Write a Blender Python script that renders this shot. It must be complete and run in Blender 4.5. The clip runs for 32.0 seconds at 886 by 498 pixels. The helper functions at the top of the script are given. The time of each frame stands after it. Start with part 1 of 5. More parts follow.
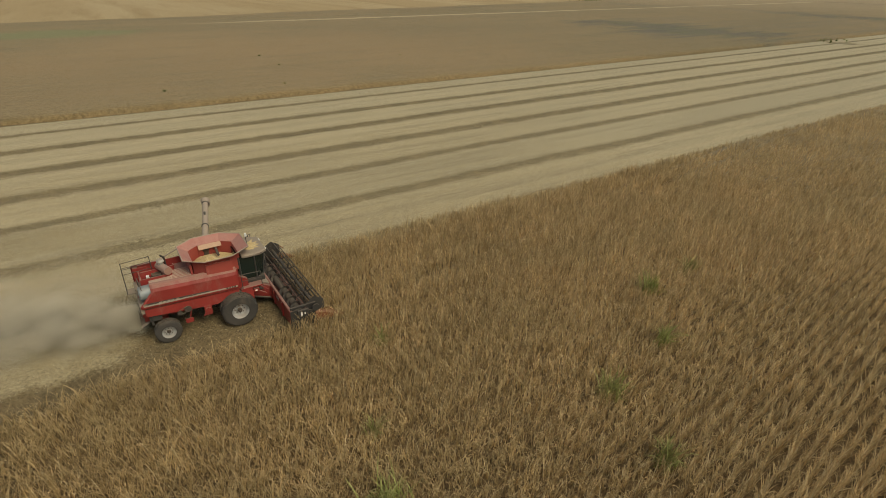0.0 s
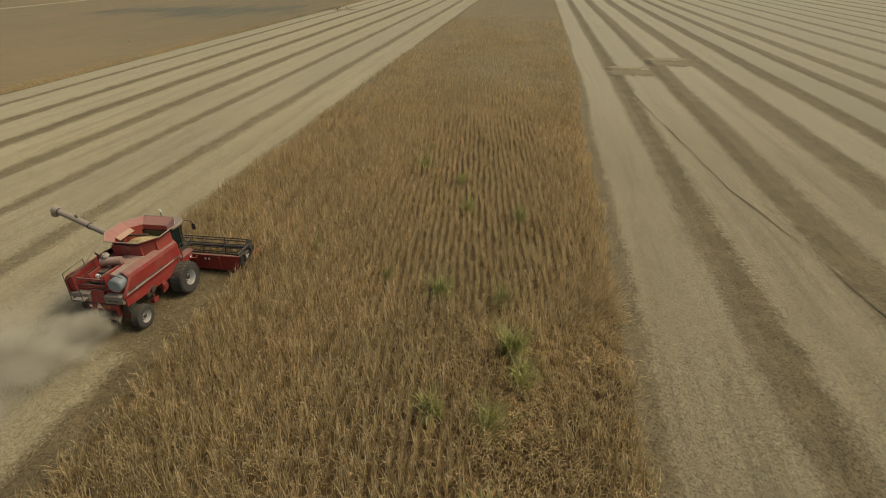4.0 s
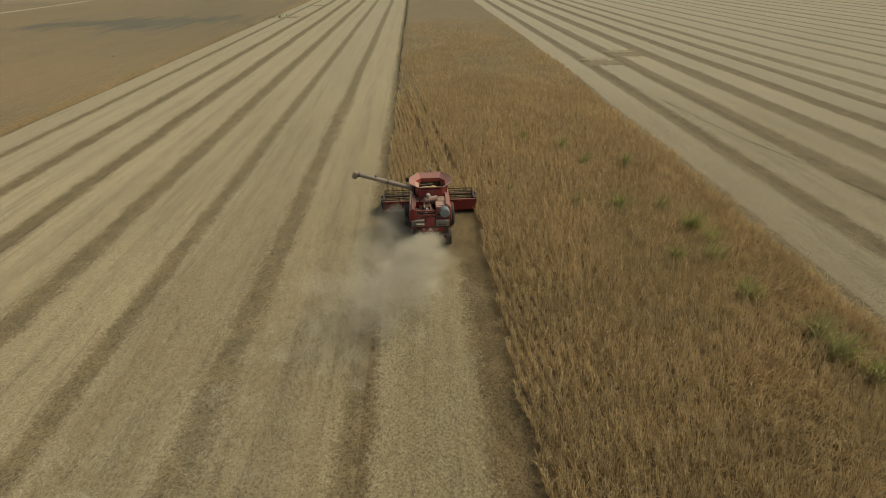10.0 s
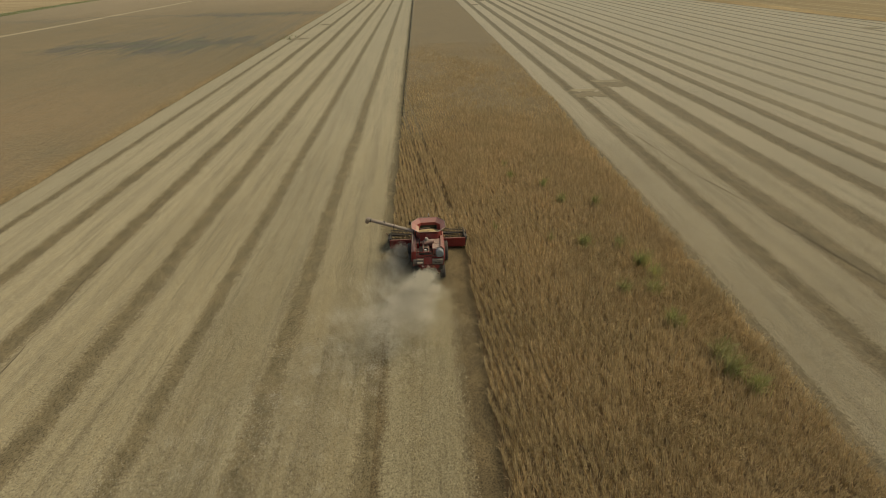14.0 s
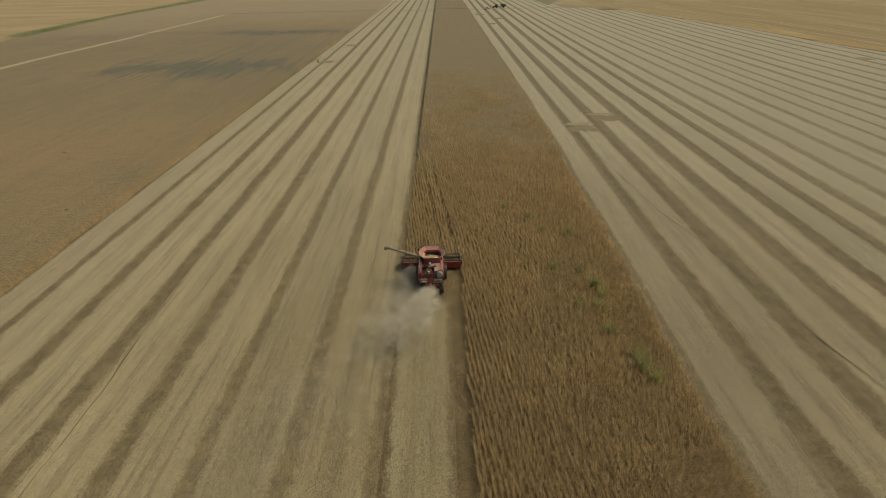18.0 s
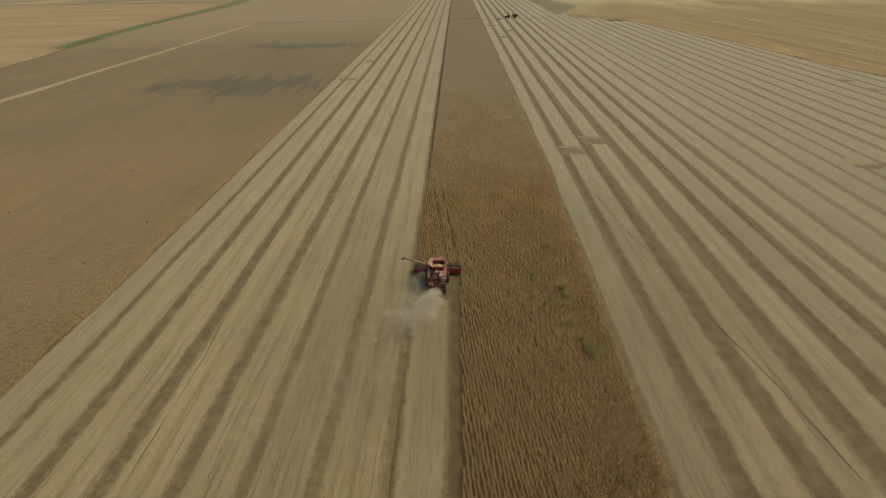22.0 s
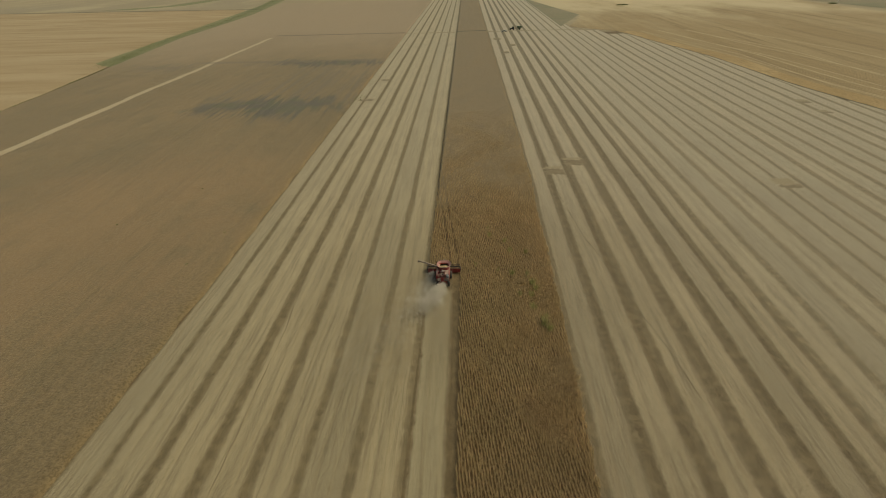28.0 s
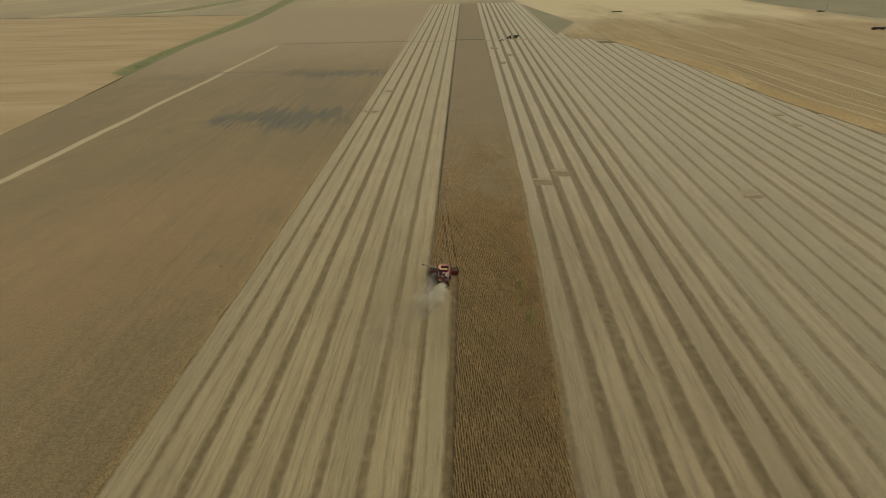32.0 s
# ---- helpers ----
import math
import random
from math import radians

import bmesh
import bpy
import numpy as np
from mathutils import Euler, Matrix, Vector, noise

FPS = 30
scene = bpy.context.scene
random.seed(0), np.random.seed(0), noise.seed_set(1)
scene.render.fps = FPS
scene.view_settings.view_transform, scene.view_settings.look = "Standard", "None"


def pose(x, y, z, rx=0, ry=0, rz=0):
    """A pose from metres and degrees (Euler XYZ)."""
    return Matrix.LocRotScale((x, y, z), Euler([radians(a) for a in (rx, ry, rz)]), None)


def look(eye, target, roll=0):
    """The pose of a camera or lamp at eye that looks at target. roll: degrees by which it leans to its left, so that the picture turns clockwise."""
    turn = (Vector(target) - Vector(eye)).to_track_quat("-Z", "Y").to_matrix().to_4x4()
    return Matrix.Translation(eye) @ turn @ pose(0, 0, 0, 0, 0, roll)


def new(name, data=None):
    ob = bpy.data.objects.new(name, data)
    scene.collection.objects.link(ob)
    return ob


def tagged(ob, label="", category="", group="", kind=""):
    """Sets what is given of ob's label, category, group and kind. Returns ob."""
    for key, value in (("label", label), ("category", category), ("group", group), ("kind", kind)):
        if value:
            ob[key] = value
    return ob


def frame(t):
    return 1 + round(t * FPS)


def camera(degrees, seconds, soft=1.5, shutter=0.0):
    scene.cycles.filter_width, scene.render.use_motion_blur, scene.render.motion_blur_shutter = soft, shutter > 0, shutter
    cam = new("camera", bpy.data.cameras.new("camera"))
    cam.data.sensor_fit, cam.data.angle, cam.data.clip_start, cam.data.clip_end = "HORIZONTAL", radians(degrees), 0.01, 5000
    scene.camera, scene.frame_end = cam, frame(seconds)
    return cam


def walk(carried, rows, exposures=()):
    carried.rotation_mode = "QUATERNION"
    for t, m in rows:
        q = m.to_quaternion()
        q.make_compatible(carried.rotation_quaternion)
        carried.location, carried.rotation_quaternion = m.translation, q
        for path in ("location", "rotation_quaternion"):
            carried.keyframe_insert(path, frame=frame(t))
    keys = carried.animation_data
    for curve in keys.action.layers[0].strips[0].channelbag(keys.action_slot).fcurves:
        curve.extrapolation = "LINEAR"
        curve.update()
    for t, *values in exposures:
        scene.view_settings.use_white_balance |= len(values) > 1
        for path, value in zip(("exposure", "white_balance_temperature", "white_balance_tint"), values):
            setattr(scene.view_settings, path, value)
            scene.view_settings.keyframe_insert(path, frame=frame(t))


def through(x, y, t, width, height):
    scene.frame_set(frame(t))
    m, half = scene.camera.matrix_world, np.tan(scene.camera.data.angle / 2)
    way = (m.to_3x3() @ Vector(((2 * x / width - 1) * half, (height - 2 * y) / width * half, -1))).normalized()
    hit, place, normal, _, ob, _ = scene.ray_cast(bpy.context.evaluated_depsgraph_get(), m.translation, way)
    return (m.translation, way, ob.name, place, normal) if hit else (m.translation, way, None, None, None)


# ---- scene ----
cam = camera(78.83, 32.0, soft=0.6)
# t, x, y, z, yaw, pitch, roll; origin on the ground under the front axle of the harvester, y along its lane
ROWS = [
    (0.0, 27.363, -4.049, 16.779, 57.148, -27.163, -0.577),
    (0.5, 27.01, -6.382, 16.747, 50.527, -27.229, -0.321),
    (1.0, 26.488, -8.713, 16.824, 44.841, -27.606, 0.049),
    (1.5, 25.791, -11.069, 16.868, 40.384, -27.9, 0.228),
    (2.0, 24.952, -13.539, 16.846, 35.614, -28.08, 0.292),
    (2.5, 24.018, -16.059, 16.872, 29.796, -28.306, 0.316),
    (3.0, 22.924, -18.545, 16.773, 22.324, -28.402, 0.323),
    (3.5, 21.73, -20.941, 16.593, 14.551, -28.321, 0.51),
    (5.5, 13.513, -29.089, 16.764, 3.177, -28.74, 0.555),
    (6.0, 11.131, -30.623, 16.896, 2.288, -28.861, 0.634),
    (6.5, 8.656, -32.042, 16.962, 0.579, -28.895, 0.64),
    (7.0, 6.292, -33.318, 17.014, -1.192, -28.865, 0.725),
    (7.5, 4.151, -34.508, 17.148, -1.834, -28.813, 0.811),
    (8.0, 2.426, -35.633, 17.39, -2.024, -28.721, 0.969),
    (8.5, 1.241, -36.624, 17.684, -2.213, -28.646, 1.019),
    (9.0, 0.438, -37.566, 18.089, -2.335, -28.648, 1.127),
    (9.5, -0.142, -38.495, 18.625, -2.617, -28.649, 1.185),
    (10.0, -0.48, -39.387, 19.184, -2.798, -28.628, 1.186),
    (10.5, -0.677, -40.231, 19.867, -2.969, -28.678, 1.202),
    (11.0, -0.73, -41.07, 20.656, -3.032, -28.709, 1.193),
    (11.5, -0.726, -41.945, 21.577, -3.04, -28.706, 1.189),
    (12.0, -0.676, -42.863, 22.515, -3.023, -28.681, 1.214),
    (12.5, -0.574, -43.781, 23.431, -2.943, -28.607, 1.203),
    (13.0, -0.403, -44.679, 24.349, -2.819, -28.488, 1.246),
    (13.5, -0.17, -45.581, 25.279, -2.642, -28.393, 1.3),
    (14.0, 0.054, -46.606, 26.202, -2.466, -28.304, 1.333),
    (14.5, 0.262, -47.877, 27.186, -2.282, -28.277, 1.358),
    (16.5, 1.135, -54.461, 31.706, -1.083, -28.05, 1.204),
    (17.0, 1.354, -56.172, 33.061, -0.838, -27.967, 1.184),
    (17.5, 1.589, -57.905, 34.39, -0.528, -27.888, 1.121),
    (18.0, 1.825, -59.644, 35.733, -0.267, -27.87, 1.087),
    (18.5, 2.057, -61.481, 37.098, -0.017, -27.859, 1.047),
    (19.0, 2.326, -63.433, 38.506, 0.244, -27.885, 1.05),
    (19.5, 2.569, -65.536, 39.941, 0.436, -27.922, 1.051),
    (20.0, 2.799, -67.609, 41.291, 0.629, -27.967, 1.073),
    (20.5, 3.013, -69.889, 42.702, 0.857, -27.97, 1.095),
    (21.0, 3.192, -72.246, 44.184, 1.026, -27.952, 1.121),
    (21.5, 3.334, -74.628, 45.682, 1.142, -27.962, 1.131),
    (22.0, 3.515, -77.054, 47.208, 1.258, -28.031, 1.142),
    (22.5, 3.711, -79.517, 48.695, 1.426, -28.076, 1.147),
    (23.0, 3.873, -82.039, 50.225, 1.553, -28.113, 1.172),
    (23.5, 4.064, -84.57, 51.769, 1.643, -28.193, 1.221),
    (24.0, 4.249, -87.187, 53.23, 1.778, -28.21, 1.226),
    (24.5, 4.491, -89.832, 54.705, 1.921, -28.231, 1.268),
    (25.0, 4.705, -92.465, 56.221, 2.025, -28.247, 1.332),
    (25.5, 4.935, -95.016, 57.755, 2.161, -28.276, 1.393),
    (27.5, 5.522, -104.377, 64.145, 2.181, -28.493, 1.53),
    (28.0, 5.697, -106.83, 65.767, 2.193, -28.515, 1.551),
    (28.5, 5.791, -109.313, 67.447, 2.195, -28.508, 1.571),
    (29.0, 5.887, -111.69, 69.148, 2.212, -28.512, 1.567),
    (29.5, 6.032, -113.906, 70.868, 2.218, -28.522, 1.558),
    (30.0, 6.131, -116.036, 72.202, 2.185, -28.517, 1.552),
    (30.5, 6.182, -117.978, 73.197, 2.142, -28.505, 1.512),
    (31.0, 6.243, -119.828, 74.193, 2.128, -28.537, 1.507),
    (31.5, 6.278, -121.751, 75.365, 2.13, -28.565, 1.488),
    (32.0, 6.286, -123.821, 76.74, 2.131, -28.594, 1.477),
]

walk(cam, [(t, pose(x, y, z, 90 + pitch, roll, yaw)) for t, x, y, z, yaw, pitch, roll in ROWS],
     exposures=[(0.0, 0.04, 7800, 0), (6.0, 0.09, 7900, 0), (13.0, 0.0, 7900, 0), (20.0, -0.11, 7950, 0), (32.0, -0.14, 7900, -1)])

# ---- daylight: thin overcast, a wide soft sun from the right of the lane ----
SUN_AZ, SUN_EL = 78.0, 50.0          # degrees clockwise from +y, and above the horizon
world = bpy.data.worlds.new("overcast_sky")
scene.world = world
world.use_nodes = True
wn = world.node_tree
sky = wn.nodes.new("ShaderNodeTexSky")
sky.sky_type = "NISHITA"
sky.sun_disc = False
sky.sun_elevation = radians(SUN_EL)
sky.sun_rotation = radians(SUN_AZ)
sky.dust_density = 4.0
sky.air_density = 1.0
wn.links.new(sky.outputs[0], wn.nodes["Background"].inputs[0])
wn.nodes["Background"].inputs[1].default_value = 0.10
sun = new("sun", bpy.data.lights.new("sun", "SUN"))
sun.data.energy, sun.data.angle, sun.data.color = 1.5, radians(24), (1.0, 0.95, 0.87)
sa, se = radians(SUN_AZ), radians(SUN_EL)
sun.matrix_world = look((0, 0, 60), Vector((0, 0, 60)) - Vector((math.sin(sa) * math.cos(se), math.cos(sa) * math.cos(se), math.sin(se))))


# ---- materials ----
def nodes_of(name):
    m = bpy.data.materials.new(name)
    m.use_nodes = True
    t = m.node_tree
    return m, t, t.nodes["Principled BSDF"]


def add(t, kind, **inputs):
    n = t.nodes.new("ShaderNode" + kind)
    for k, v in inputs.items():
        n.inputs[k].default_value = v
    return n


def mix(t, fac, a, b, mode="MIX"):
    n = t.nodes.new("ShaderNodeMix")
    n.data_type, n.blend_type = "RGBA", mode
    for sock, v in ((n.inputs[0], fac), (n.inputs[6], a), (n.inputs[7], b)):
        if isinstance(v, bpy.types.NodeSocket):
            t.links.new(v, sock)
        elif isinstance(v, (int, float)):
            sock.default_value = v
        else:
            sock.default_value = (*v, 1)
    return n.outputs[2]


def calc(t, op, a, b=0.0, c=0.0):
    n = t.nodes.new("ShaderNodeMath")
    n.operation = op
    for sock, v in zip(n.inputs, (a, b, c)):
        if isinstance(v, bpy.types.NodeSocket):
            t.links.new(v, sock)
        else:
            sock.default_value = v
    return n.outputs[0]


def ramp(t, fac, lo, hi):
    """0 below lo, 1 above hi, smooth between."""
    n = t.nodes.new("ShaderNodeMapRange")
    n.interpolation_type = "SMOOTHSTEP"
    t.links.new(fac, n.inputs[0])
    n.inputs[1].default_value, n.inputs[2].default_value = lo, hi
    return n.outputs[0]


def coords(t, scale=(1, 1, 1), where="Object"):
    tc = t.nodes.new("ShaderNodeTexCoord")
    mp = t.nodes.new("ShaderNodeMapping")
    mp.inputs["Scale"].default_value = scale
    t.links.new(tc.outputs[where], mp.inputs[0])
    return mp.outputs[0]


def grain(t, scale, detail=3.0, stretch=(1, 1, 1), rough=0.55, where="Object"):
    n = add(t, "TexNoise", Scale=scale, Detail=detail, Roughness=rough)
    t.links.new(coords(t, stretch, where), n.inputs["Vector"])
    return n.outputs[0]


def relief(t, bsdf, height, strength, distance):
    b = add(t, "Bump", Strength=strength, Distance=distance)
    t.links.new(height, b.inputs["Height"])
    t.links.new(b.outputs[0], bsdf.inputs["Normal"])


def surface(name, base, second, big=0.6, small=14.0, rough=0.6, metal=0.0, dirt=None, dirt_at=(0.5, 0.7), bump=0.15, dist=0.01):
    """A worn surface: two tones at a large scale, fine grain, and dirt in patches."""
    m, t, bs = nodes_of(name)
    col = mix(t, ramp(t, grain(t, big, 4), 0.35, 0.65), base, second)
    fine = grain(t, small, 4)
    col = mix(t, ramp(t, fine, 0.3, 0.75), mix(t, 0.18, col, (0, 0, 0)), col)
    if dirt:
        col = mix(t, ramp(t, grain(t, big * 2.3, 6, rough=0.65), *dirt_at), col, dirt)
    t.links.new(col, bs.inputs["Base Color"])
    bs.inputs["Roughness"].default_value, bs.inputs["Metallic"].default_value = rough, metal
    relief(t, bs, fine, bump, dist)
    return m


def dry_sheen(bs, amount=0.18):
    """The pale bloom of a fibrous, dry surface seen at a slant; high amounts imitate distance haze."""
    bs.inputs["Sheen Weight"].default_value, bs.inputs["Sheen Roughness"].default_value = amount, 0.5
    bs.inputs["Sheen Tint"].default_value = (0.85, 0.74, 0.55, 1)


def field(name, tones, big, mid, fine, stretch=(1, 1, 1), fine_dark=0.3, rough=0.95, bump=0.5, dist=0.05, lines=None, sheen=0.18):
    """Ground seen from the air: three tones in patches of two sizes, fine dark flecks, optional drill lines along y."""
    m, t, bs = nodes_of(name)
    a, b, c = tones
    col = mix(t, ramp(t, grain(t, big, 5, stretch), 0.38, 0.62), a, b)
    col = mix(t, ramp(t, grain(t, mid, 5, stretch, 0.6), 0.45, 0.7), col, c)
    f = grain(t, fine, 5, rough=0.7)
    col = mix(t, ramp(t, f, 0.62, 0.35), col, mix(t, 1.0, col, (1 - fine_dark,) * 3, "MULTIPLY"))
    if lines:
        w, amount = lines
        wv = add(t, "TexWave", Scale=1.0 / w, Distortion=1.5, Detail=2.0)
        wv.inputs["Detail Scale"].default_value = 0.3
        t.links.new(coords(t, (1, 0.06, 1)), wv.inputs["Vector"])
        col = mix(t, ramp(t, wv.outputs["Fac"], 0.55, 0.15), col, mix(t, 1.0, col, (1 - amount,) * 3, "MULTIPLY"))
    t.links.new(col, bs.inputs["Base Color"])
    bs.inputs["Roughness"].default_value = rough
    bs.inputs["Specular IOR Level"].default_value = 0.1
    dry_sheen(bs, sheen)
    relief(t, bs, f, bump, dist)
    return m


def stubble_material(name, straw, soil, straw_dark, bare_from=0.33, bare_to=0.45, shift=0.0, bloom=0.72, margin=0.0):
    """Cut ground of one lane: chaff in the middle, barer soil along the joints; u runs across the lane, v in metres along it."""
    m, t, bs = nodes_of(name)
    uv = t.nodes.new("ShaderNodeTexCoord")
    sep = t.nodes.new("ShaderNodeSeparateXYZ")
    t.links.new(uv.outputs["UV"], sep.inputs[0])
    inf = t.nodes.new("ShaderNodeObjectInfo")
    rnd = inf.outputs["Random"]
    centred = lambda s, amount: calc(t, "MULTIPLY", calc(t, "SUBTRACT", s, 0.5), amount)
    u = sep.outputs[0]
    for s, amount in ((grain(t, 0.16, 3, (1, 0.3, 1)), 0.12), (grain(t, 1.1, 4, (1, 0.5, 1)), 0.16), (grain(t, 4.0, 4), 0.22)):
        u = calc(t, "ADD", u, centred(s, amount))
    half = calc(t, "ABSOLUTE", calc(t, "SUBTRACT", u, 0.5))
    bare = ramp(t, calc(t, "ADD", half, centred(rnd, 0.08)), bare_from, bare_to)
    if margin:
        bare = calc(t, "MAXIMUM", bare, ramp(t, u, margin + 0.06, margin - 0.04))
    if shift:
        bare = calc(t, "MAXIMUM", bare, ramp(t, u, 0.5 + bare_from - shift, 0.5 + bare_to - shift))
        # no chaff has fallen yet beside and under the machine
        ahead = calc(t, "ADD", sep.outputs[1], centred(grain(t, 0.5, 4), 7.0))
        bare = calc(t, "MAXIMUM", bare, ramp(t, ahead, -7.5, -4.0))
    else:
        bare = calc(t, "MULTIPLY", bare, calc(t, "ADD", 0.84, calc(t, "MULTIPLY", calc(t, "FRACT", calc(t, "MULTIPLY", rnd, 7.31)), 0.16)))
    f = grain(t, 9.0, 6, (1, 0.8, 1), 0.85)
    flecks = grain(t, 4.2, 6, (1, 0.6, 1), 0.8)
    clods = grain(t, 1.5, 5, (1, 0.45, 1), 0.75)
    along = t.nodes.new("ShaderNodeCombineXYZ")
    t.links.new(calc(t, "ADD", calc(t, "MULTIPLY", sep.outputs[0], 7.35), calc(t, "MULTIPLY", rnd, 300.0)), along.inputs[0])
    t.links.new(calc(t, "MULTIPLY", sep.outputs[1], 0.035), along.inputs[1])
    sn = add(t, "TexNoise", Scale=1.6, Detail=5.0, Roughness=0.7)
    t.links.new(along.outputs[0], sn.inputs["Vector"])
    streak = sn.outputs[0]
    big = grain(t, 0.09, 4, (1, 0.4, 1))
    col = mix(t, ramp(t, big, 0.35, 0.65), straw, straw_dark)
    shade = lambda k: mix(t, 1.0, col, (k, k * 0.985, k * 0.96), "MULTIPLY")
    # lengthwise streaks left by the spreader, and smoother bands pressed by the tyres
    col = mix(t, ramp(t, streak, 0.52, 0.36), col, shade(0.70))
    col = mix(t, calc(t, "MULTIPLY", ramp(t, streak, 0.55, 0.68), 0.5), col, shade(1.18))
    mid = ramp(t, calc(t, "ABSOLUTE", calc(t, "SUBTRACT", u, calc(t, "ADD", 0.42, centred(rnd, 0.25)))), 0.085, 0.03)
    col = mix(t, calc(t, "MULTIPLY", mid, 0.55), col, shade(0.74))
    band = ramp(t, calc(t, "ABSOLUTE", calc(t, "SUBTRACT", half, 0.17)), 0.05, 0.02)
    col = mix(t, calc(t, "MULTIPLY", band, 0.3), col, (straw[0] * 1.1, straw[1] * 1.04, straw[2] * 0.96))
    col = mix(t, 1.0, col, mix(t, rnd, (0.90, 0.91, 0.92), (1.07, 1.06, 1.04)), "MULTIPLY")
    ground = mix(t, ramp(t, grain(t, 0.5, 4), 0.4, 0.65), soil, (soil[0] * 1.35, soil[1] * 1.33, soil[2] * 1.3))
    col = mix(t, calc(t, "MULTIPLY", bare, ramp(t, f, 0.92, 0.60)), col, ground)
    col = mix(t, ramp(t, clods, 0.50, 0.36), col, shade(0.86))
    col = mix(t, ramp(t, flecks, 0.50, 0.38), col, shade(0.72))
    col = mix(t, ramp(t, flecks, 0.54, 0.66), col, shade(1.16))
    col = mix(t, ramp(t, f, 0.52, 0.40), col, shade(0.33))
    col = mix(t, calc(t, "MULTIPLY", ramp(t, f, 0.58, 0.66), calc(t, "SUBTRACT", 0.62, calc(t, "MULTIPLY", bare, 0.55))), col, (0.72, 0.655, 0.43))
    t.links.new(col, bs.inputs["Base Color"])
    bs.inputs["Roughness"].default_value = 0.95
    bs.inputs["Specular IOR Level"].default_value = 0.1
    dry_sheen(bs, bloom)
    t.links.new(calc(t, "SUBTRACT", bloom, calc(t, "MULTIPLY", bare, bloom * 0.8)), bs.inputs["Sheen Weight"])
    relief(t, bs, f, 0.8, 0.06)
    return m


def plant_material(name, tones, orange, patch=0.12, through=0.25, green=0.0):
    """Dry leaves and stems: a tone for each blade, rust-coloured and greyer patches of ground some metres across."""
    m, t, bs = nodes_of(name)
    geo = t.nodes.new("ShaderNodeNewGeometry")
    r = geo.outputs["Random Per Island"]
    a, b, c = tones
    col = mix(t, ramp(t, r, 0.0, 0.6), a, b)
    col = mix(t, ramp(t, r, 0.7, 1.0), col, c)
    p = grain(t, patch, 4, (1, 0.6, 1))
    sep = t.nodes.new("ShaderNodeSeparateXYZ")
    t.links.new(t.nodes.new("ShaderNodeTexCoord").outputs["Object"], sep.inputs[0])
    riper = calc(t, "ADD", calc(t, "MULTIPLY", ramp(t, sep.outputs[1], -8.0, 14.0), 0.2), 0.3)
    col = mix(t, calc(t, "MULTIPLY", ramp(t, p, 0.44, 0.62), riper), col, orange)
    col = mix(t, calc(t, "MULTIPLY", ramp(t, grain(t, patch * 0.7, 3), 0.6, 0.42), 0.3), col, (0.50, 0.40, 0.235))
    col = mix(t, calc(t, "MULTIPLY", calc(t, "SUBTRACT", 0.85, riper), green), col, (0.40, 0.325, 0.165))
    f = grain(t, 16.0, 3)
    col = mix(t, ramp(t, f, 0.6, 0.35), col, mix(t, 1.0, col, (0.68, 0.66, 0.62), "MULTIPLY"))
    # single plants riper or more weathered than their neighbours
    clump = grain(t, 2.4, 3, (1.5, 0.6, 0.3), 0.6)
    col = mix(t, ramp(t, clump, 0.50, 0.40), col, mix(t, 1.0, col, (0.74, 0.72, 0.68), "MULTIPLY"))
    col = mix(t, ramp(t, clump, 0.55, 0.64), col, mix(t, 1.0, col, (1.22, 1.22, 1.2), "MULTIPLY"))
    t.links.new(col, bs.inputs["Base Color"])
    bs.inputs["Roughness"].default_value = 0.85
    bs.inputs["Specular IOR Level"].default_value = 0.15
    tr = t.nodes.new("ShaderNodeBsdfTranslucent")
    t.links.new(col, tr.inputs[0])
    mx = t.nodes.new("ShaderNodeMixShader")
    mx.inputs[0].default_value = through
    t.links.new(bs.outputs[0], mx.inputs[1])
    t.links.new(tr.outputs[0], mx.inputs[2])
    t.links.new(mx.outputs[0], t.nodes["Material Output"].inputs[0])
    return m


M_SOIL = field("soil_with_litter", ((0.15, 0.102, 0.053), (0.19, 0.128, 0.065), (0.27, 0.182, 0.094)), 0.3, 4.5, 16.0, fine_dark=0.6, bump=0.8)
M_STUBBLE = stubble_material("stubble", (0.395, 0.325, 0.192), (0.185, 0.145, 0.08), (0.34, 0.28, 0.165))
M_STUBBLE_FRESH = stubble_material("fresh_stubble", (0.42, 0.35, 0.207), (0.16, 0.12, 0.065), (0.365, 0.303, 0.18), shift=0.145)
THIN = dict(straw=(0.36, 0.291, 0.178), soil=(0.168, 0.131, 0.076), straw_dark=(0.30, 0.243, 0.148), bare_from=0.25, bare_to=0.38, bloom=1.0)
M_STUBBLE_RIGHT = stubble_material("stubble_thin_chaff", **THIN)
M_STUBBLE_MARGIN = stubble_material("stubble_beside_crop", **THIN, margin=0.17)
M_STUBBLE_OLD = stubble_material("stubble_weathered", (0.365, 0.301, 0.191), (0.24, 0.196, 0.122), (0.325, 0.268, 0.17), 0.30, 0.43, bloom=0.95)
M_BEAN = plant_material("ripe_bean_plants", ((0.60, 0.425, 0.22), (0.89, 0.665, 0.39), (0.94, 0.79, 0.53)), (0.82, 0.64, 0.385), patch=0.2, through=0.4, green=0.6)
M_BEAN_TOP = field("ripe_bean_canopy", ((0.235, 0.172, 0.088), (0.278, 0.196, 0.099), (0.215, 0.164, 0.086)), 0.02, 0.09, 2.6, (1, 0.5, 1), 0.45, bump=0.9, dist=0.2, lines=(0.45, 0.12), sheen=0.32)
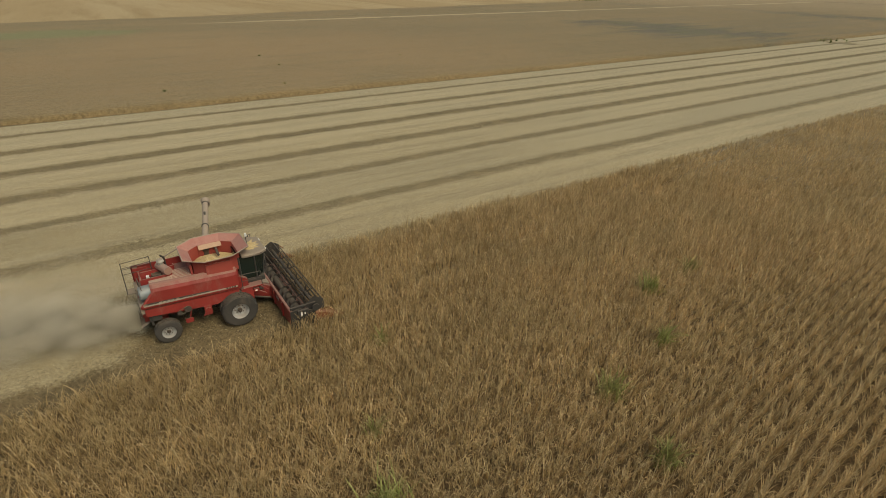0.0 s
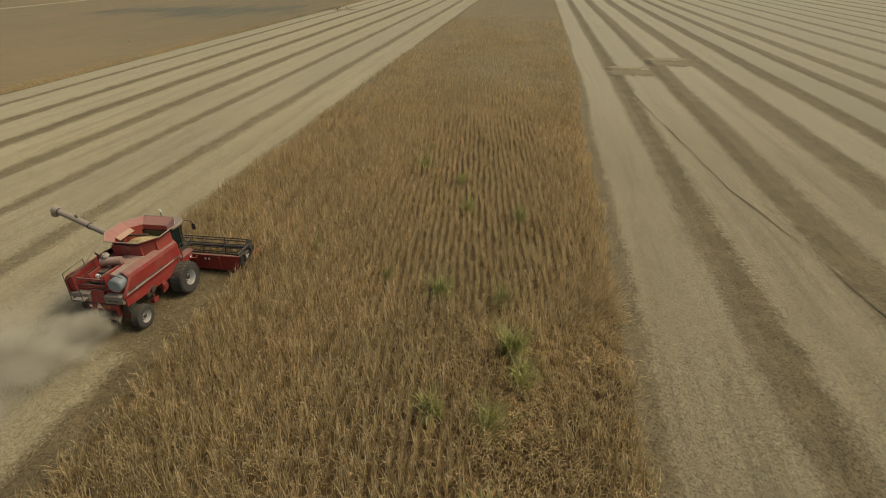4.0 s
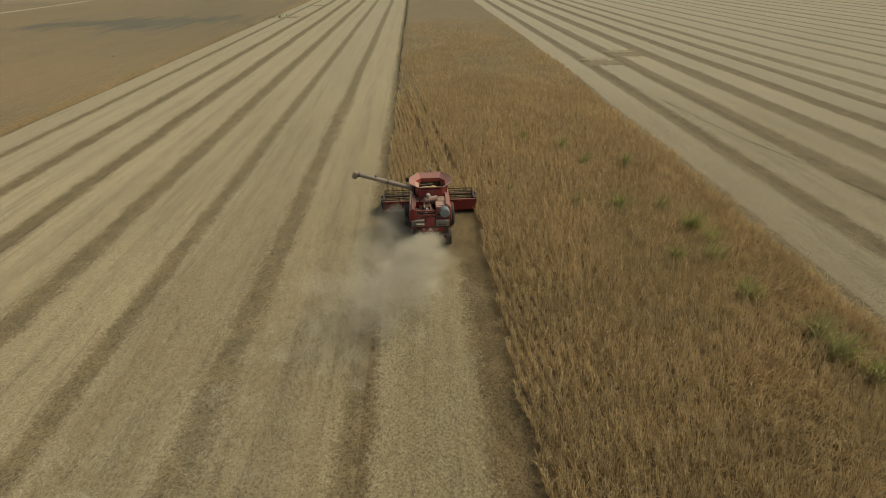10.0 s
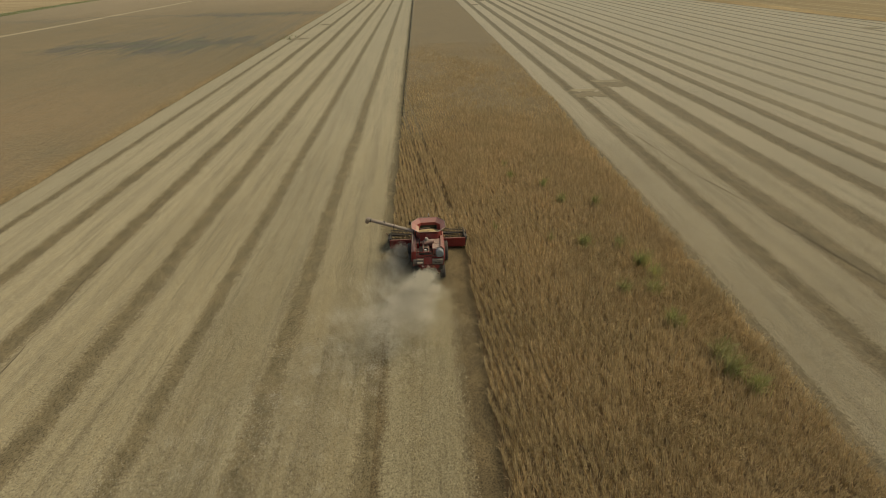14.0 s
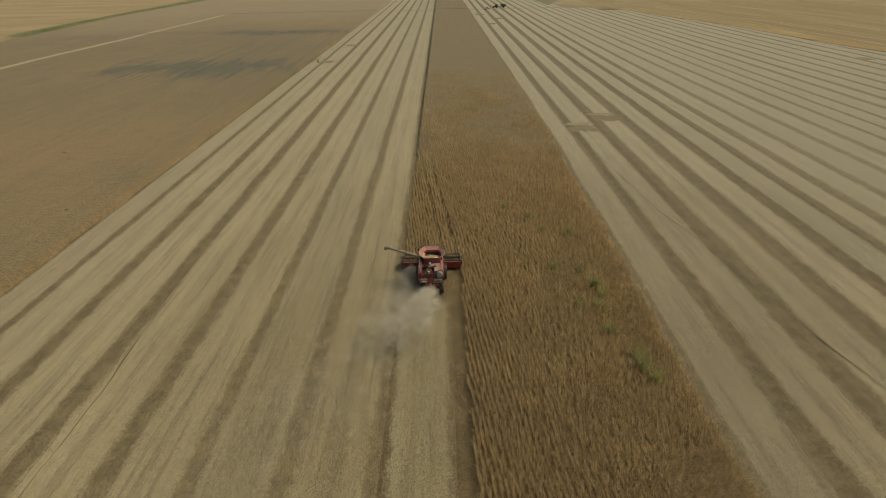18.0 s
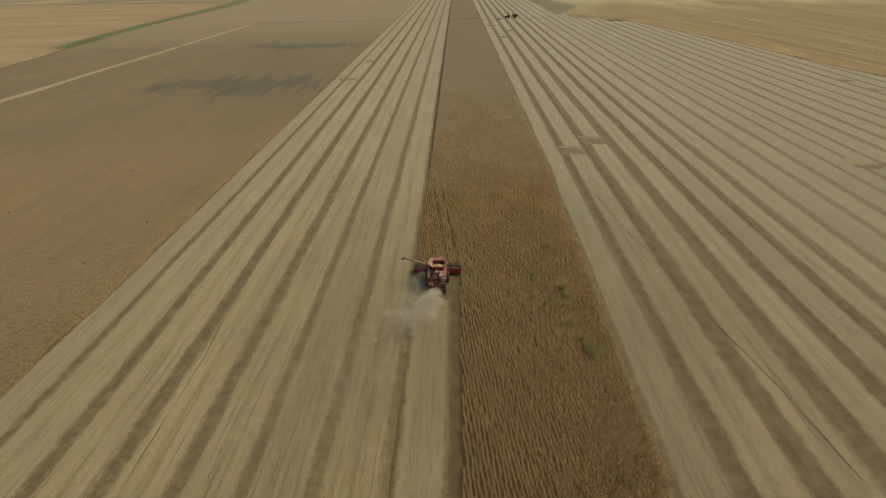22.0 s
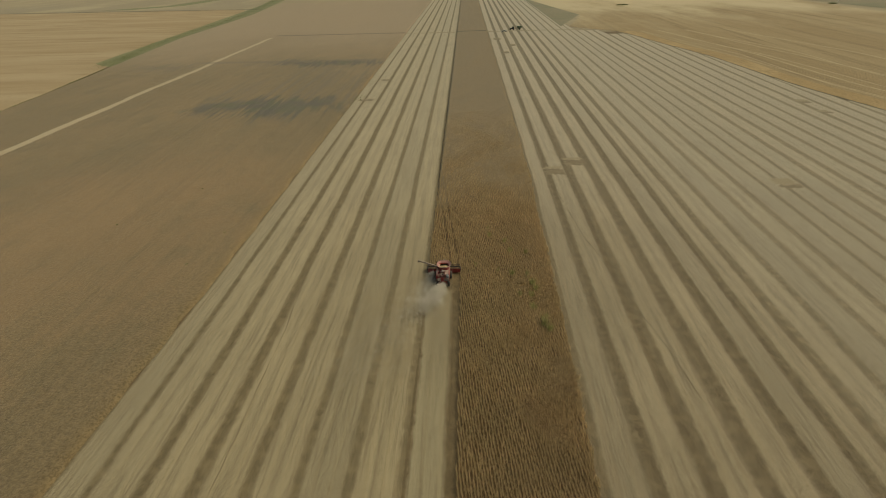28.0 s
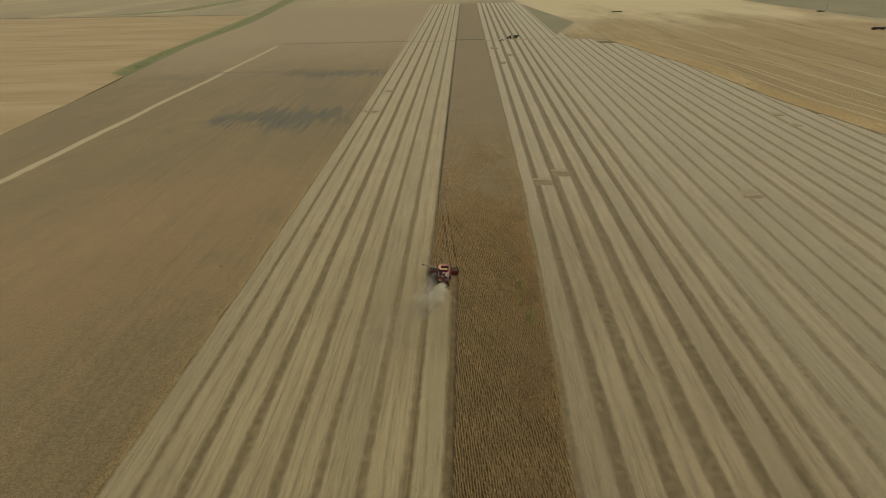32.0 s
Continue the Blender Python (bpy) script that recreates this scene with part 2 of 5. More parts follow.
M_BEAN_STRIP = field("ripe_bean_strip", ((0.235, 0.172, 0.092), (0.258, 0.187, 0.098), (0.212, 0.159, 0.087)), 0.02, 0.09, 2.2, (1, 0.5, 1), 0.4, bump=0.9, dist=0.25, lines=(0.9, 0.2), sheen=0.38)
ct = M_BEAN_TOP.node_tree
cb = ct.nodes["Principled BSDF"]
col = cb.inputs["Base Color"].links[0].from_socket
sep = ct.nodes.new("ShaderNodeSeparateXYZ")
ct.links.new(ct.nodes.new("ShaderNodeTexCoord").outputs["Object"], sep.inputs[0])
px_, py_ = sep.outputs[0], sep.outputs[1]
away = lambda s, c, r: calc(ct, "POWER", calc(ct, "ABSOLUTE", calc(ct, "DIVIDE", calc(ct, "SUBTRACT", s, c), r)), 2.0)
tongue = calc(ct, "MULTIPLY", calc(ct, "SUBTRACT", grain(ct, 0.4, 5, (1, 0.035, 1), 0.75), 0.5), 110.0)
blotch = calc(ct, "MULTIPLY", calc(ct, "SUBTRACT", grain(ct, 0.08, 5, (1, 0.5, 1), 0.7), 0.5), 3.0)
# thin, weedy hollows: grey-brown with green tongues drawn out along the rows
for cx, cy, rx, ry, strength in ((-94, 166, 44, 18, 1.0), (-94, 294, 58, 11, 1.0), (-210, 290, 32, 11, 0.6), (-150, 460, 30, 30, 0.3)):
    r = calc(ct, "ADD", calc(ct, "ADD", away(px_, cx, rx), away(calc(ct, "ADD", py_, tongue), cy, ry)), blotch)
    col = mix(ct, calc(ct, "MULTIPLY", ramp(ct, r, 1.3, 0.3), strength), col, mix(ct, ramp(ct, grain(ct, 0.09, 3), 0.45, 0.6), (0.078, 0.072, 0.062), (0.08, 0.088, 0.052)))
meadow = calc(ct, "ADD", calc(ct, "ADD", away(px_, -164, 13), away(py_, -12, 32)), blotch)
col = mix(ct, calc(ct, "MULTIPLY", ramp(ct, meadow, 1.0, 0.3), 0.95), col, (0.145, 0.16, 0.07))
rust = calc(ct, "ADD", calc(ct, "ADD", away(px_, -105, 60), away(py_, 30, 90)), blotch)
col = mix(ct, calc(ct, "MULTIPLY", ramp(ct, rust, 1.0, -0.2), 0.36), col, (0.31, 0.19, 0.092))
# long streaks along the drill rows, stronger round the thin hollows
streaks = grain(ct, 0.5, 5, (1, 0.02, 1), 0.7)
col = mix(ct, ramp(ct, streaks, 0.52, 0.36), col, mix(ct, 1.0, col, (0.89, 0.90, 0.91), "MULTIPLY"))
col = mix(ct, ramp(ct, streaks, 0.55, 0.70), col, mix(ct, 1.0, col, (1.08, 1.07, 1.05), "MULTIPLY"))
hollow = calc(ct, "ADD", calc(ct, "ADD", away(px_, -88, 52), away(calc(ct, "ADD", py_, calc(ct, "MULTIPLY", tongue, 0.8)), 215, 75)), blotch)
col = mix(ct, calc(ct, "MULTIPLY", calc(ct, "MULTIPLY", ramp(ct, hollow, 1.2, 0.1), ramp(ct, grain(ct, 0.3, 4, (1, 0.025, 1), 0.7), 0.56, 0.42)), 0.6), col, (0.13, 0.112, 0.08))
# distance haze mixed into the canopy colour: paler from about 210 m on
far_haze = calc(ct, "ADD", py_, calc(ct, "MULTIPLY", calc(ct, "SUBTRACT", grain(ct, 0.01, 4, (1, 0.5, 1)), 0.5), 260.0))
col = mix(ct, calc(ct, "MULTIPLY", ramp(ct, far_haze, 210.0, 520.0), 0.65), col, (0.345, 0.262, 0.168))
wander = calc(ct, "MULTIPLY", calc(ct, "SUBTRACT", grain(ct, 0.03, 3), 0.5), 5.0)
tram = ramp(ct, calc(ct, "ABSOLUTE", calc(ct, "ADD", calc(ct, "ADD", px_, 183.0), wander)), 2.6, 1.6)
tram = calc(ct, "MULTIPLY", tram, calc(ct, "MULTIPLY", ramp(ct, py_, 445.0, 440.0), ramp(ct, py_, 20.0, 60.0)))
col = mix(ct, tram, col, (0.42, 0.335, 0.205))
cross = calc(ct, "MULTIPLY", ramp(ct, calc(ct, "ABSOLUTE", calc(ct, "SUBTRACT", py_, 458.0)), 4.5, 3.0), ramp(ct, px_, -184.0, -182.0))
col = mix(ct, calc(ct, "MULTIPLY", cross, 0.95), col, (0.15, 0.11, 0.07))
seam = calc(ct, "MULTIPLY", ramp(ct, calc(ct, "ABSOLUTE", calc(ct, "SUBTRACT", py_, 304.0)), 5.0, 2.0), ramp(ct, px_, -200.0, -190.0))
col = mix(ct, calc(ct, "MULTIPLY", seam, 0.55), col, (0.13, 0.105, 0.075))
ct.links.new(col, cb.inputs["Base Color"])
M_GOLD = field("golden_stubble", ((0.375, 0.275, 0.143), (0.45, 0.345, 0.19), (0.315, 0.235, 0.125)), 0.012, 0.10, 0.8, (1.2, 0.06, 1), 0.3, lines=(5.0, 0.28), sheen=0.06)
# paler towards the far rise, in long uneven drifts
qt = M_GOLD.node_tree
qb = qt.nodes["Principled BSDF"]
qsep = qt.nodes.new("ShaderNodeSeparateXYZ")
qt.links.new(qt.nodes.new("ShaderNodeTexCoord").outputs["Object"], qsep.inputs[0])
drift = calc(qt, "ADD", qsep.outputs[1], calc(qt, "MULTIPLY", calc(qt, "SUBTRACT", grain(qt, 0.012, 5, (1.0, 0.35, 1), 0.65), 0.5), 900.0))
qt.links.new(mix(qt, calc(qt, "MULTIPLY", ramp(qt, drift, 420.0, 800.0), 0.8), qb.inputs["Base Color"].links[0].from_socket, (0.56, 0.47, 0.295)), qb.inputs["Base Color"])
M_WHEAT = field("ripe_wheat", ((0.395, 0.295, 0.165), (0.45, 0.35, 0.208), (0.35, 0.257, 0.14)), 0.012, 0.045, 1.0, (0.2, 1.6, 1), 0.2, sheen=0.03)
M_FARFIELD = field("far_fields", ((0.36, 0.29, 0.17), (0.30, 0.25, 0.16), (0.40, 0.33, 0.20)), 0.002, 0.012, 0.5, (1, 0.4, 1), 0.1)
M_GREENFIELD = field("far_green_field", ((0.24, 0.215, 0.13), (0.28, 0.24, 0.15), (0.20, 0.195, 0.112)), 0.004, 0.02, 0.6)
M_GRASS = field("rough_grass", ((0.19, 0.205, 0.09), (0.25, 0.24, 0.115), (0.155, 0.18, 0.075)), 0.05, 0.3, 3.0)
M_GREYPATCH = field("thin_grey_crop", ((0.10, 0.09, 0.062), (0.13, 0.11, 0.075), (0.085, 0.095, 0.05)), 0.05, 0.2, 2.0, (1, 0.25, 1), 0.4)
M_TRACK = field("dry_track", ((0.42, 0.34, 0.21), (0.37, 0.30, 0.19), (0.30, 0.24, 0.15)), 0.05, 0.3, 4.0)
M_WEED = plant_material("green_weed_blades", ((0.30, 0.36, 0.12), (0.45, 0.50, 0.18), (0.58, 0.59, 0.27)), (0.43, 0.44, 0.17), 0.5, through=0.4)
M_CHAFF = plant_material("loose_chaff", ((0.14, 0.105, 0.06), (0.46, 0.38, 0.235), (0.80, 0.72, 0.52)), (0.42, 0.32, 0.18), 0.3, 0.1)


# ---- mesh helpers ----
def mesh_quads(name, verts, quads, material, uv=None, smooth=False):
    """A mesh from arrays of corners (n, 3) and quads (m, 4)."""
    me = bpy.data.meshes.new(name)
    verts, quads = np.asarray(verts, dtype=np.float32), np.asarray(quads, dtype=np.int32)
    me.vertices.add(len(verts))
    me.vertices.foreach_set("co", verts.ravel())
    me.loops.add(quads.size)
    me.loops.foreach_set("vertex_index", quads.ravel())
    me.polygons.add(len(quads))
    me.polygons.foreach_set("loop_start", np.arange(0, quads.size, quads.shape[1], dtype=np.int32))
    if uv is not None:
        lay = me.uv_layers.new(name="UVMap")
        lay.data.foreach_set("uv", np.asarray(uv, dtype=np.float32)[quads.ravel()].ravel())
    me.update(calc_edges=True)
    if smooth:
        me.polygons.foreach_set("use_smooth", np.ones(len(quads), dtype=bool))
    me.materials.append(material)
    return me


def lattice(nu, nv):
    i = np.arange((nu - 1) * (nv - 1))
    a = (i // (nu - 1)) * nu + i % (nu - 1)
    return np.stack([a, a + 1, a + 1 + nu, a + nu], 1)


def sheet(name, left, right, ys, z, material, label, category="field", across=6, relief_z=0.0, rng=None, kind="structure"):
    """A strip of ground between the lines x = left(y) and x = right(y)."""
    ys = np.asarray(ys, float)
    u = np.linspace(0, 1, across)
    l, r = left(ys)[:, None], right(ys)[:, None]
    x = l + (r - l) * u[None]
    y = np.repeat(ys[:, None], across, 1)
    zz = np.full_like(x, z)
    if relief_z:
        zz = zz + (rng.random(x.shape) - 0.5) * relief_z
        zz[:, 0] = zz[:, -1] = z - 0.024
    uv = np.stack([np.repeat(u[None], len(ys), 0), y], -1).reshape(-1, 2)
    ob = new(name, mesh_quads(name, np.stack([x, y, zz], -1).reshape(-1, 3), lattice(across, len(ys)), material, uv))
    return tagged(ob, label, category, "", kind)


def outline_sheet(name, pts, z, material, label, category="field"):
    """A flat piece of ground with the given outline."""
    me = bpy.data.meshes.new(name)
    me.from_pydata([(x, y, z) for x, y in pts], [], [list(range(len(pts)))])
    me.materials.append(material)
    return tagged(new(name, me), label, category, "", "structure")


def blades(base, heading, lean, length, width, nod, segs, rng):
    """Arched, tapering blades. base (n, 3); heading: way it leans; lean and nod: radians from upright at foot, and added up to the tip."""
    n = len(base)
    s = np.linspace(0, 1, segs + 1)
    ang = lean[:, None] + nod[:, None] * s[None] ** 1.3
    step = (length / segs)[:, None]
    out = np.concatenate([np.zeros((n, 1)), np.cumsum(np.sin(ang[:, :-1]) * step, 1)], 1)
    up = np.concatenate([np.zeros((n, 1)), np.cumsum(np.cos(ang[:, :-1]) * step, 1)], 1)
    hx, hy = np.cos(heading)[:, None], np.sin(heading)[:, None]
    mid = np.stack([base[:, 0:1] + hx * out, base[:, 1:2] + hy * out, base[:, 2:3] + up], -1)
    tw = heading + np.pi / 2 + (rng.random(n) - 0.5) * 1.6
    w = width[:, None] * (0.55 + 0.9 * s[None] - 1.25 * s[None] ** 3)
    side = np.stack([np.cos(tw)[:, None] * w, np.sin(tw)[:, None] * w, 0 * w], -1) * 0.5
    v = np.stack([mid - side, mid + side], 2).reshape(-1, 3)
    k = (np.arange(n) * (segs + 1) * 2)[:, None] + (np.arange(segs) * 2)[None]
    q = np.stack([k, k + 1, k + 3, k + 2], -1).reshape(-1, 4)
    return v, q


def blade_object(name, parts, material, label, category, kind="stuff"):
    vs, qs, off = [], [], 0
    for v, q in parts:
        vs.append(v)
        qs.append(q + off)
        off += len(v)
    return tagged(new(name, mesh_quads(name, np.concatenate(vs), np.concatenate(qs), material)), label, category, "", kind)


def part(name, bm, material, parent, label=""):
    me = bpy.data.meshes.new(name)
    bm.normal_update()
    bm.to_mesh(me)
    bm.free()
    me.materials.append(material)
    ob = new(name, me)
    ob.parent = parent
    return tagged(ob, label)


M_BARE = field("bare_earth", ((0.22, 0.176, 0.107), (0.265, 0.213, 0.129), (0.31, 0.25, 0.157)), 0.2, 0.8, 8.0)
M_PALECHAFF = field("pale_chaff", ((0.41, 0.337, 0.213), (0.38, 0.313, 0.195), (0.345, 0.283, 0.175)), 0.3, 1.2, 8.0)
M_RUT = field("rut_earth", ((0.13, 0.10, 0.062), (0.17, 0.135, 0.082), (0.23, 0.185, 0.115)), 0.3, 1.2, 8.0)


# ---- the land ----
rng = np.random.default_rng(7)
flat = lambda c: (lambda y: np.full_like(y, c, dtype=float))
LEFT_X, CUT_L, CUT_R = -54.0, -3.8, 3.85


def crop_right(y):
    """The right-hand edge of the standing beans."""
    return 25.1 + 0.022 * np.clip(y, -60, 60) + 0.4 * np.exp(-((y + 12) / 14) ** 2) + 0.16 * np.sin(y * 0.13) - 0.0035 * np.clip(y - 100, 0, 600)


def left_edge(y):
    """The edge of the uncut field on the left: it draws off a little behind the harvester."""
    return LEFT_X - 0.9 * np.clip(-np.asarray(y, float) / 60, 0, 1.3)


ground = outline_sheet("ground", [(-5000, -1500), (5000, -1500), (5000, 5200), (-5000, 5200)], -0.12, M_FARFIELD, "dry farmland reaching to the horizon", "ground")
soil = outline_sheet("soil", [(-240, -300), (240, -300), (110, 900), (-290, 900)], -0.03, M_SOIL, "brown soil with leaf litter under the crop", "ground")

YS = np.concatenate([np.arange(-160, 130, 1.5), np.arange(130, 420, 6), np.arange(420, 931, 30)])
# cut lanes left of the standing beans, and the lane being cut
joints = [LEFT_X, -48.9, -41.2, -33.6, -25.7, -18.7, -11.7, CUT_L]
for a, b in zip(joints, joints[1:]):
    sheet("stubble_lane", left_edge if a == LEFT_X else flat(a), flat(b), YS, 0.0, M_STUBBLE, "pale cut lane of bean stubble and chaff between darker joints", "stubble", 9, 0.05, rng)
sheet("stubble_lane", flat(CUT_L), flat(CUT_R), YS[YS < 4.2], 0.0, M_STUBBLE_FRESH, "freshly cut lane of bean stubble strewn with chaff behind the harvester", "stubble", 9, 0.05, rng)
# cut lanes right of the beans, as far as the golden field
GOLD_Y, GOLD_X = [-200, 122, 194, 294, 357, 437, 464, 480, 930], [250, 196, 182, 174, 161, 147, 113, 109, 101]
gold = lambda y: np.interp(y, GOLD_Y, GOLD_X)
marks = [32.1, 39.8, 47.5, 55.2, 61.9, 68.3, 75.8, 83.4, 90.8, 98.0, 104.2, 110.3] + [110.3 + 7.6 * (k + 1) for k in range(15)]
sides = [crop_right] + [(lambda y, q=q: q + 0.006 * np.clip(y, -60, 60) + 0 * y) for q in marks]
for i, (lo, hi) in enumerate(zip(sides, sides[1:])):
    lo, hi = (lambda y, f=lo: np.minimum(f(y), gold(y))), (lambda y, f=hi: np.minimum(f(y), gold(y)))
    far = max([y for y in YS if hi(np.array([y]))[0] - lo(np.array([y]))[0] > 1.0])
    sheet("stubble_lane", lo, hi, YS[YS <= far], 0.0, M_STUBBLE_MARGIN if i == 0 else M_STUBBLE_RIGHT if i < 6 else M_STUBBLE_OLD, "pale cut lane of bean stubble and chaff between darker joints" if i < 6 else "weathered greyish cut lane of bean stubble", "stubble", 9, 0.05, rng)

# fields round about
sheet("field_boundary", lambda y: gold(y) - 0.6, lambda y: gold(y) + 0.2, np.arange(-200, 481, 20), 0.06, M_GREYPATCH, "dark weedy line between stubble and golden field", "field", 2)
M_HEADLAND = field("golden_headland", ((0.43, 0.30, 0.142), (0.52, 0.375, 0.19), (0.35, 0.25, 0.12)), 0.05, 0.25, 1.2, (1, 0.3, 1), 0.45, sheen=0.06)
M_WHEELTRACK = field("pressed_straw", ((0.50, 0.40, 0.235), (0.45, 0.355, 0.205), (0.42, 0.33, 0.19)), 0.05, 0.3, 2.0, (1, 0.3, 1), 0.3)
outline_sheet("lane_end_headland", [(96, 436), (152, 436), (149, 470), (143, 600), (101, 900), (96, 600)], -0.022, M_TRACK, "trampled pale headland where the lanes end", "stubble")
sheet("golden_headland", lambda y: gold(y) + 0.3, lambda y: gold(y) + 13 + 1.5 * np.sin(y * 0.05), np.arange(-200, 438, 12), 0.045, M_HEADLAND, "rough orange-gold headland of the grain field", "field", 4)
for k, (off, wide, bend) in enumerate(((17, 0.9, 0.02), (20, 0.9, 0.02), (33, 1.2, 0.015), (36.5, 1.0, 0.015), (58, 1.2, 0.03), (61, 1.2, 0.03), (96, 1.5, 0.02))):
    line = lambda y, off=off, bend=bend: gold(y) + off + 2.5 * np.sin(y * bend + off)
    sheet("wheel_track", line, lambda y, f=line, wide=wide: f(y) + wide, np.arange(-60, 438, 8), 0.052 + 0.005 * k, M_WHEELTRACK, "pale wheel track pressed into the golden stubble", "track", 2)
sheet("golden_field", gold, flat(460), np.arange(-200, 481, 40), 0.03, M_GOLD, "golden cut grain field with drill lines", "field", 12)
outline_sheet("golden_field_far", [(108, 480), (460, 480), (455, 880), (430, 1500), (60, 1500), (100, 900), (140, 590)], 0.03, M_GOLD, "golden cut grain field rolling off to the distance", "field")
outline_sheet("green_triangle", [(100, 890), (140, 600), (101, 486)], 0.05, M_GREENFIELD, "dull green triangle of uncut weeds", "field")
outline_sheet("far_green_field", [(450, 880), (482, 570), (900, 330), (2400, 500), (2400, 1400)], 0.05, M_GREENFIELD, "grey-green far field", "field")
outline_sheet("wheat_field", [(-205, -110), (-212, -20), (-216, 30), (-230, 90), (-244, 205), (-262, 301), (-284, 469), (-296, 686), (-346, 810), (-1500, 930), (-1500, -300), (-195, -300)], 0.03, M_WHEAT, "pale golden ripe wheat field", "field")
outline_sheet("far_stubble_field", [(-360, 826), (-1700, 960), (-1700, 1700), (-420, 1500)], 0.03, M_FARFIELD, "tan far stubble field", "field")

# uncut beans left of the lanes: a closed canopy with a step at its edge
ys = np.concatenate([np.arange(-300, 300, 2.0), np.arange(300, 930, 15)])
us = np.concatenate([[0, 0.002, 0.006], np.linspace(0.02, 1, 60)])
gx = left_edge(ys) - 0.2 + 0.35 * np.sin(ys * 0.31) * np.sin(ys * 0.071) + 0.35 * rng.random(len(ys))
end = np.interp(ys, [-300, -110, -20, 30, 90, 205, 291, 459, 676, 930], [-194, -204, -211, -215, -229, -243, -256, -281, -293, -320])
x = gx[:, None] + (end - gx)[:, None] * us[None]
z = 0.62 + (rng.random(x.shape) - 0.5) * 0.12
z[:, 0] = 0
z[:, 1] *= 0.3 + 0.5 * rng.random(len(ys))
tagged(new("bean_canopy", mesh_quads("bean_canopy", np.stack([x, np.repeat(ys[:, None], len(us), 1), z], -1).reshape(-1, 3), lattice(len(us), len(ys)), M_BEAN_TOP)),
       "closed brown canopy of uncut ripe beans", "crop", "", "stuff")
# standing strip far ahead
ys = np.concatenate([np.arange(40, 300, 2.0), np.arange(300, 931, 12)])
us = np.concatenate([[0, 0.004], np.linspace(0.04, 0.96, 28), [0.996, 1]])
l, r = np.full_like(ys, CUT_L), crop_right(ys)
x = l[:, None] + (r - l)[:, None] * us[None]
z = np.interp(ys, [40, 60, 150], [0.05, 0.56, 0.7])[:, None] + (rng.random(x.shape) - 0.5) * 0.22
z[:, 0] = z[:, -1] = 0
z[0, :] = 0
tagged(new("bean_strip_far", mesh_quads("bean_strip_far", np.stack([x, np.repeat(ys[:, None], len(us), 1), z], -1).reshape(-1, 3), lattice(len(us), len(ys)), M_BEAN_STRIP)),
       "far end of the uncut strip of ripe beans", "crop", "", "stuff")

# uncut strip behind the harvester, past the single plants
ys = np.arange(-160, -77, 2.0)
l, r = np.full_like(ys, CUT_R), crop_right(ys)
x = l[:, None] + (r - l)[:, None] * us[None]
z = np.interp(ys, [-84, -78], [0.62, 0.02])[:, None] + (rng.random(x.shape) - 0.5) * 0.2
z[:, 0] = z[:, -1] = 0
tagged(new("bean_strip_behind", mesh_quads("bean_strip_behind", np.stack([x, np.repeat(ys[:, None], len(us), 1), z], -1).reshape(-1, 3), lattice(len(us), len(ys)), M_BEAN_STRIP)),
       "uncut strip of ripe beans behind the harvester", "crop", "", "stuff")


# ---- standing beans ----
ROW_SLOPE = -0.105          # the drilled rows run slightly across the lane


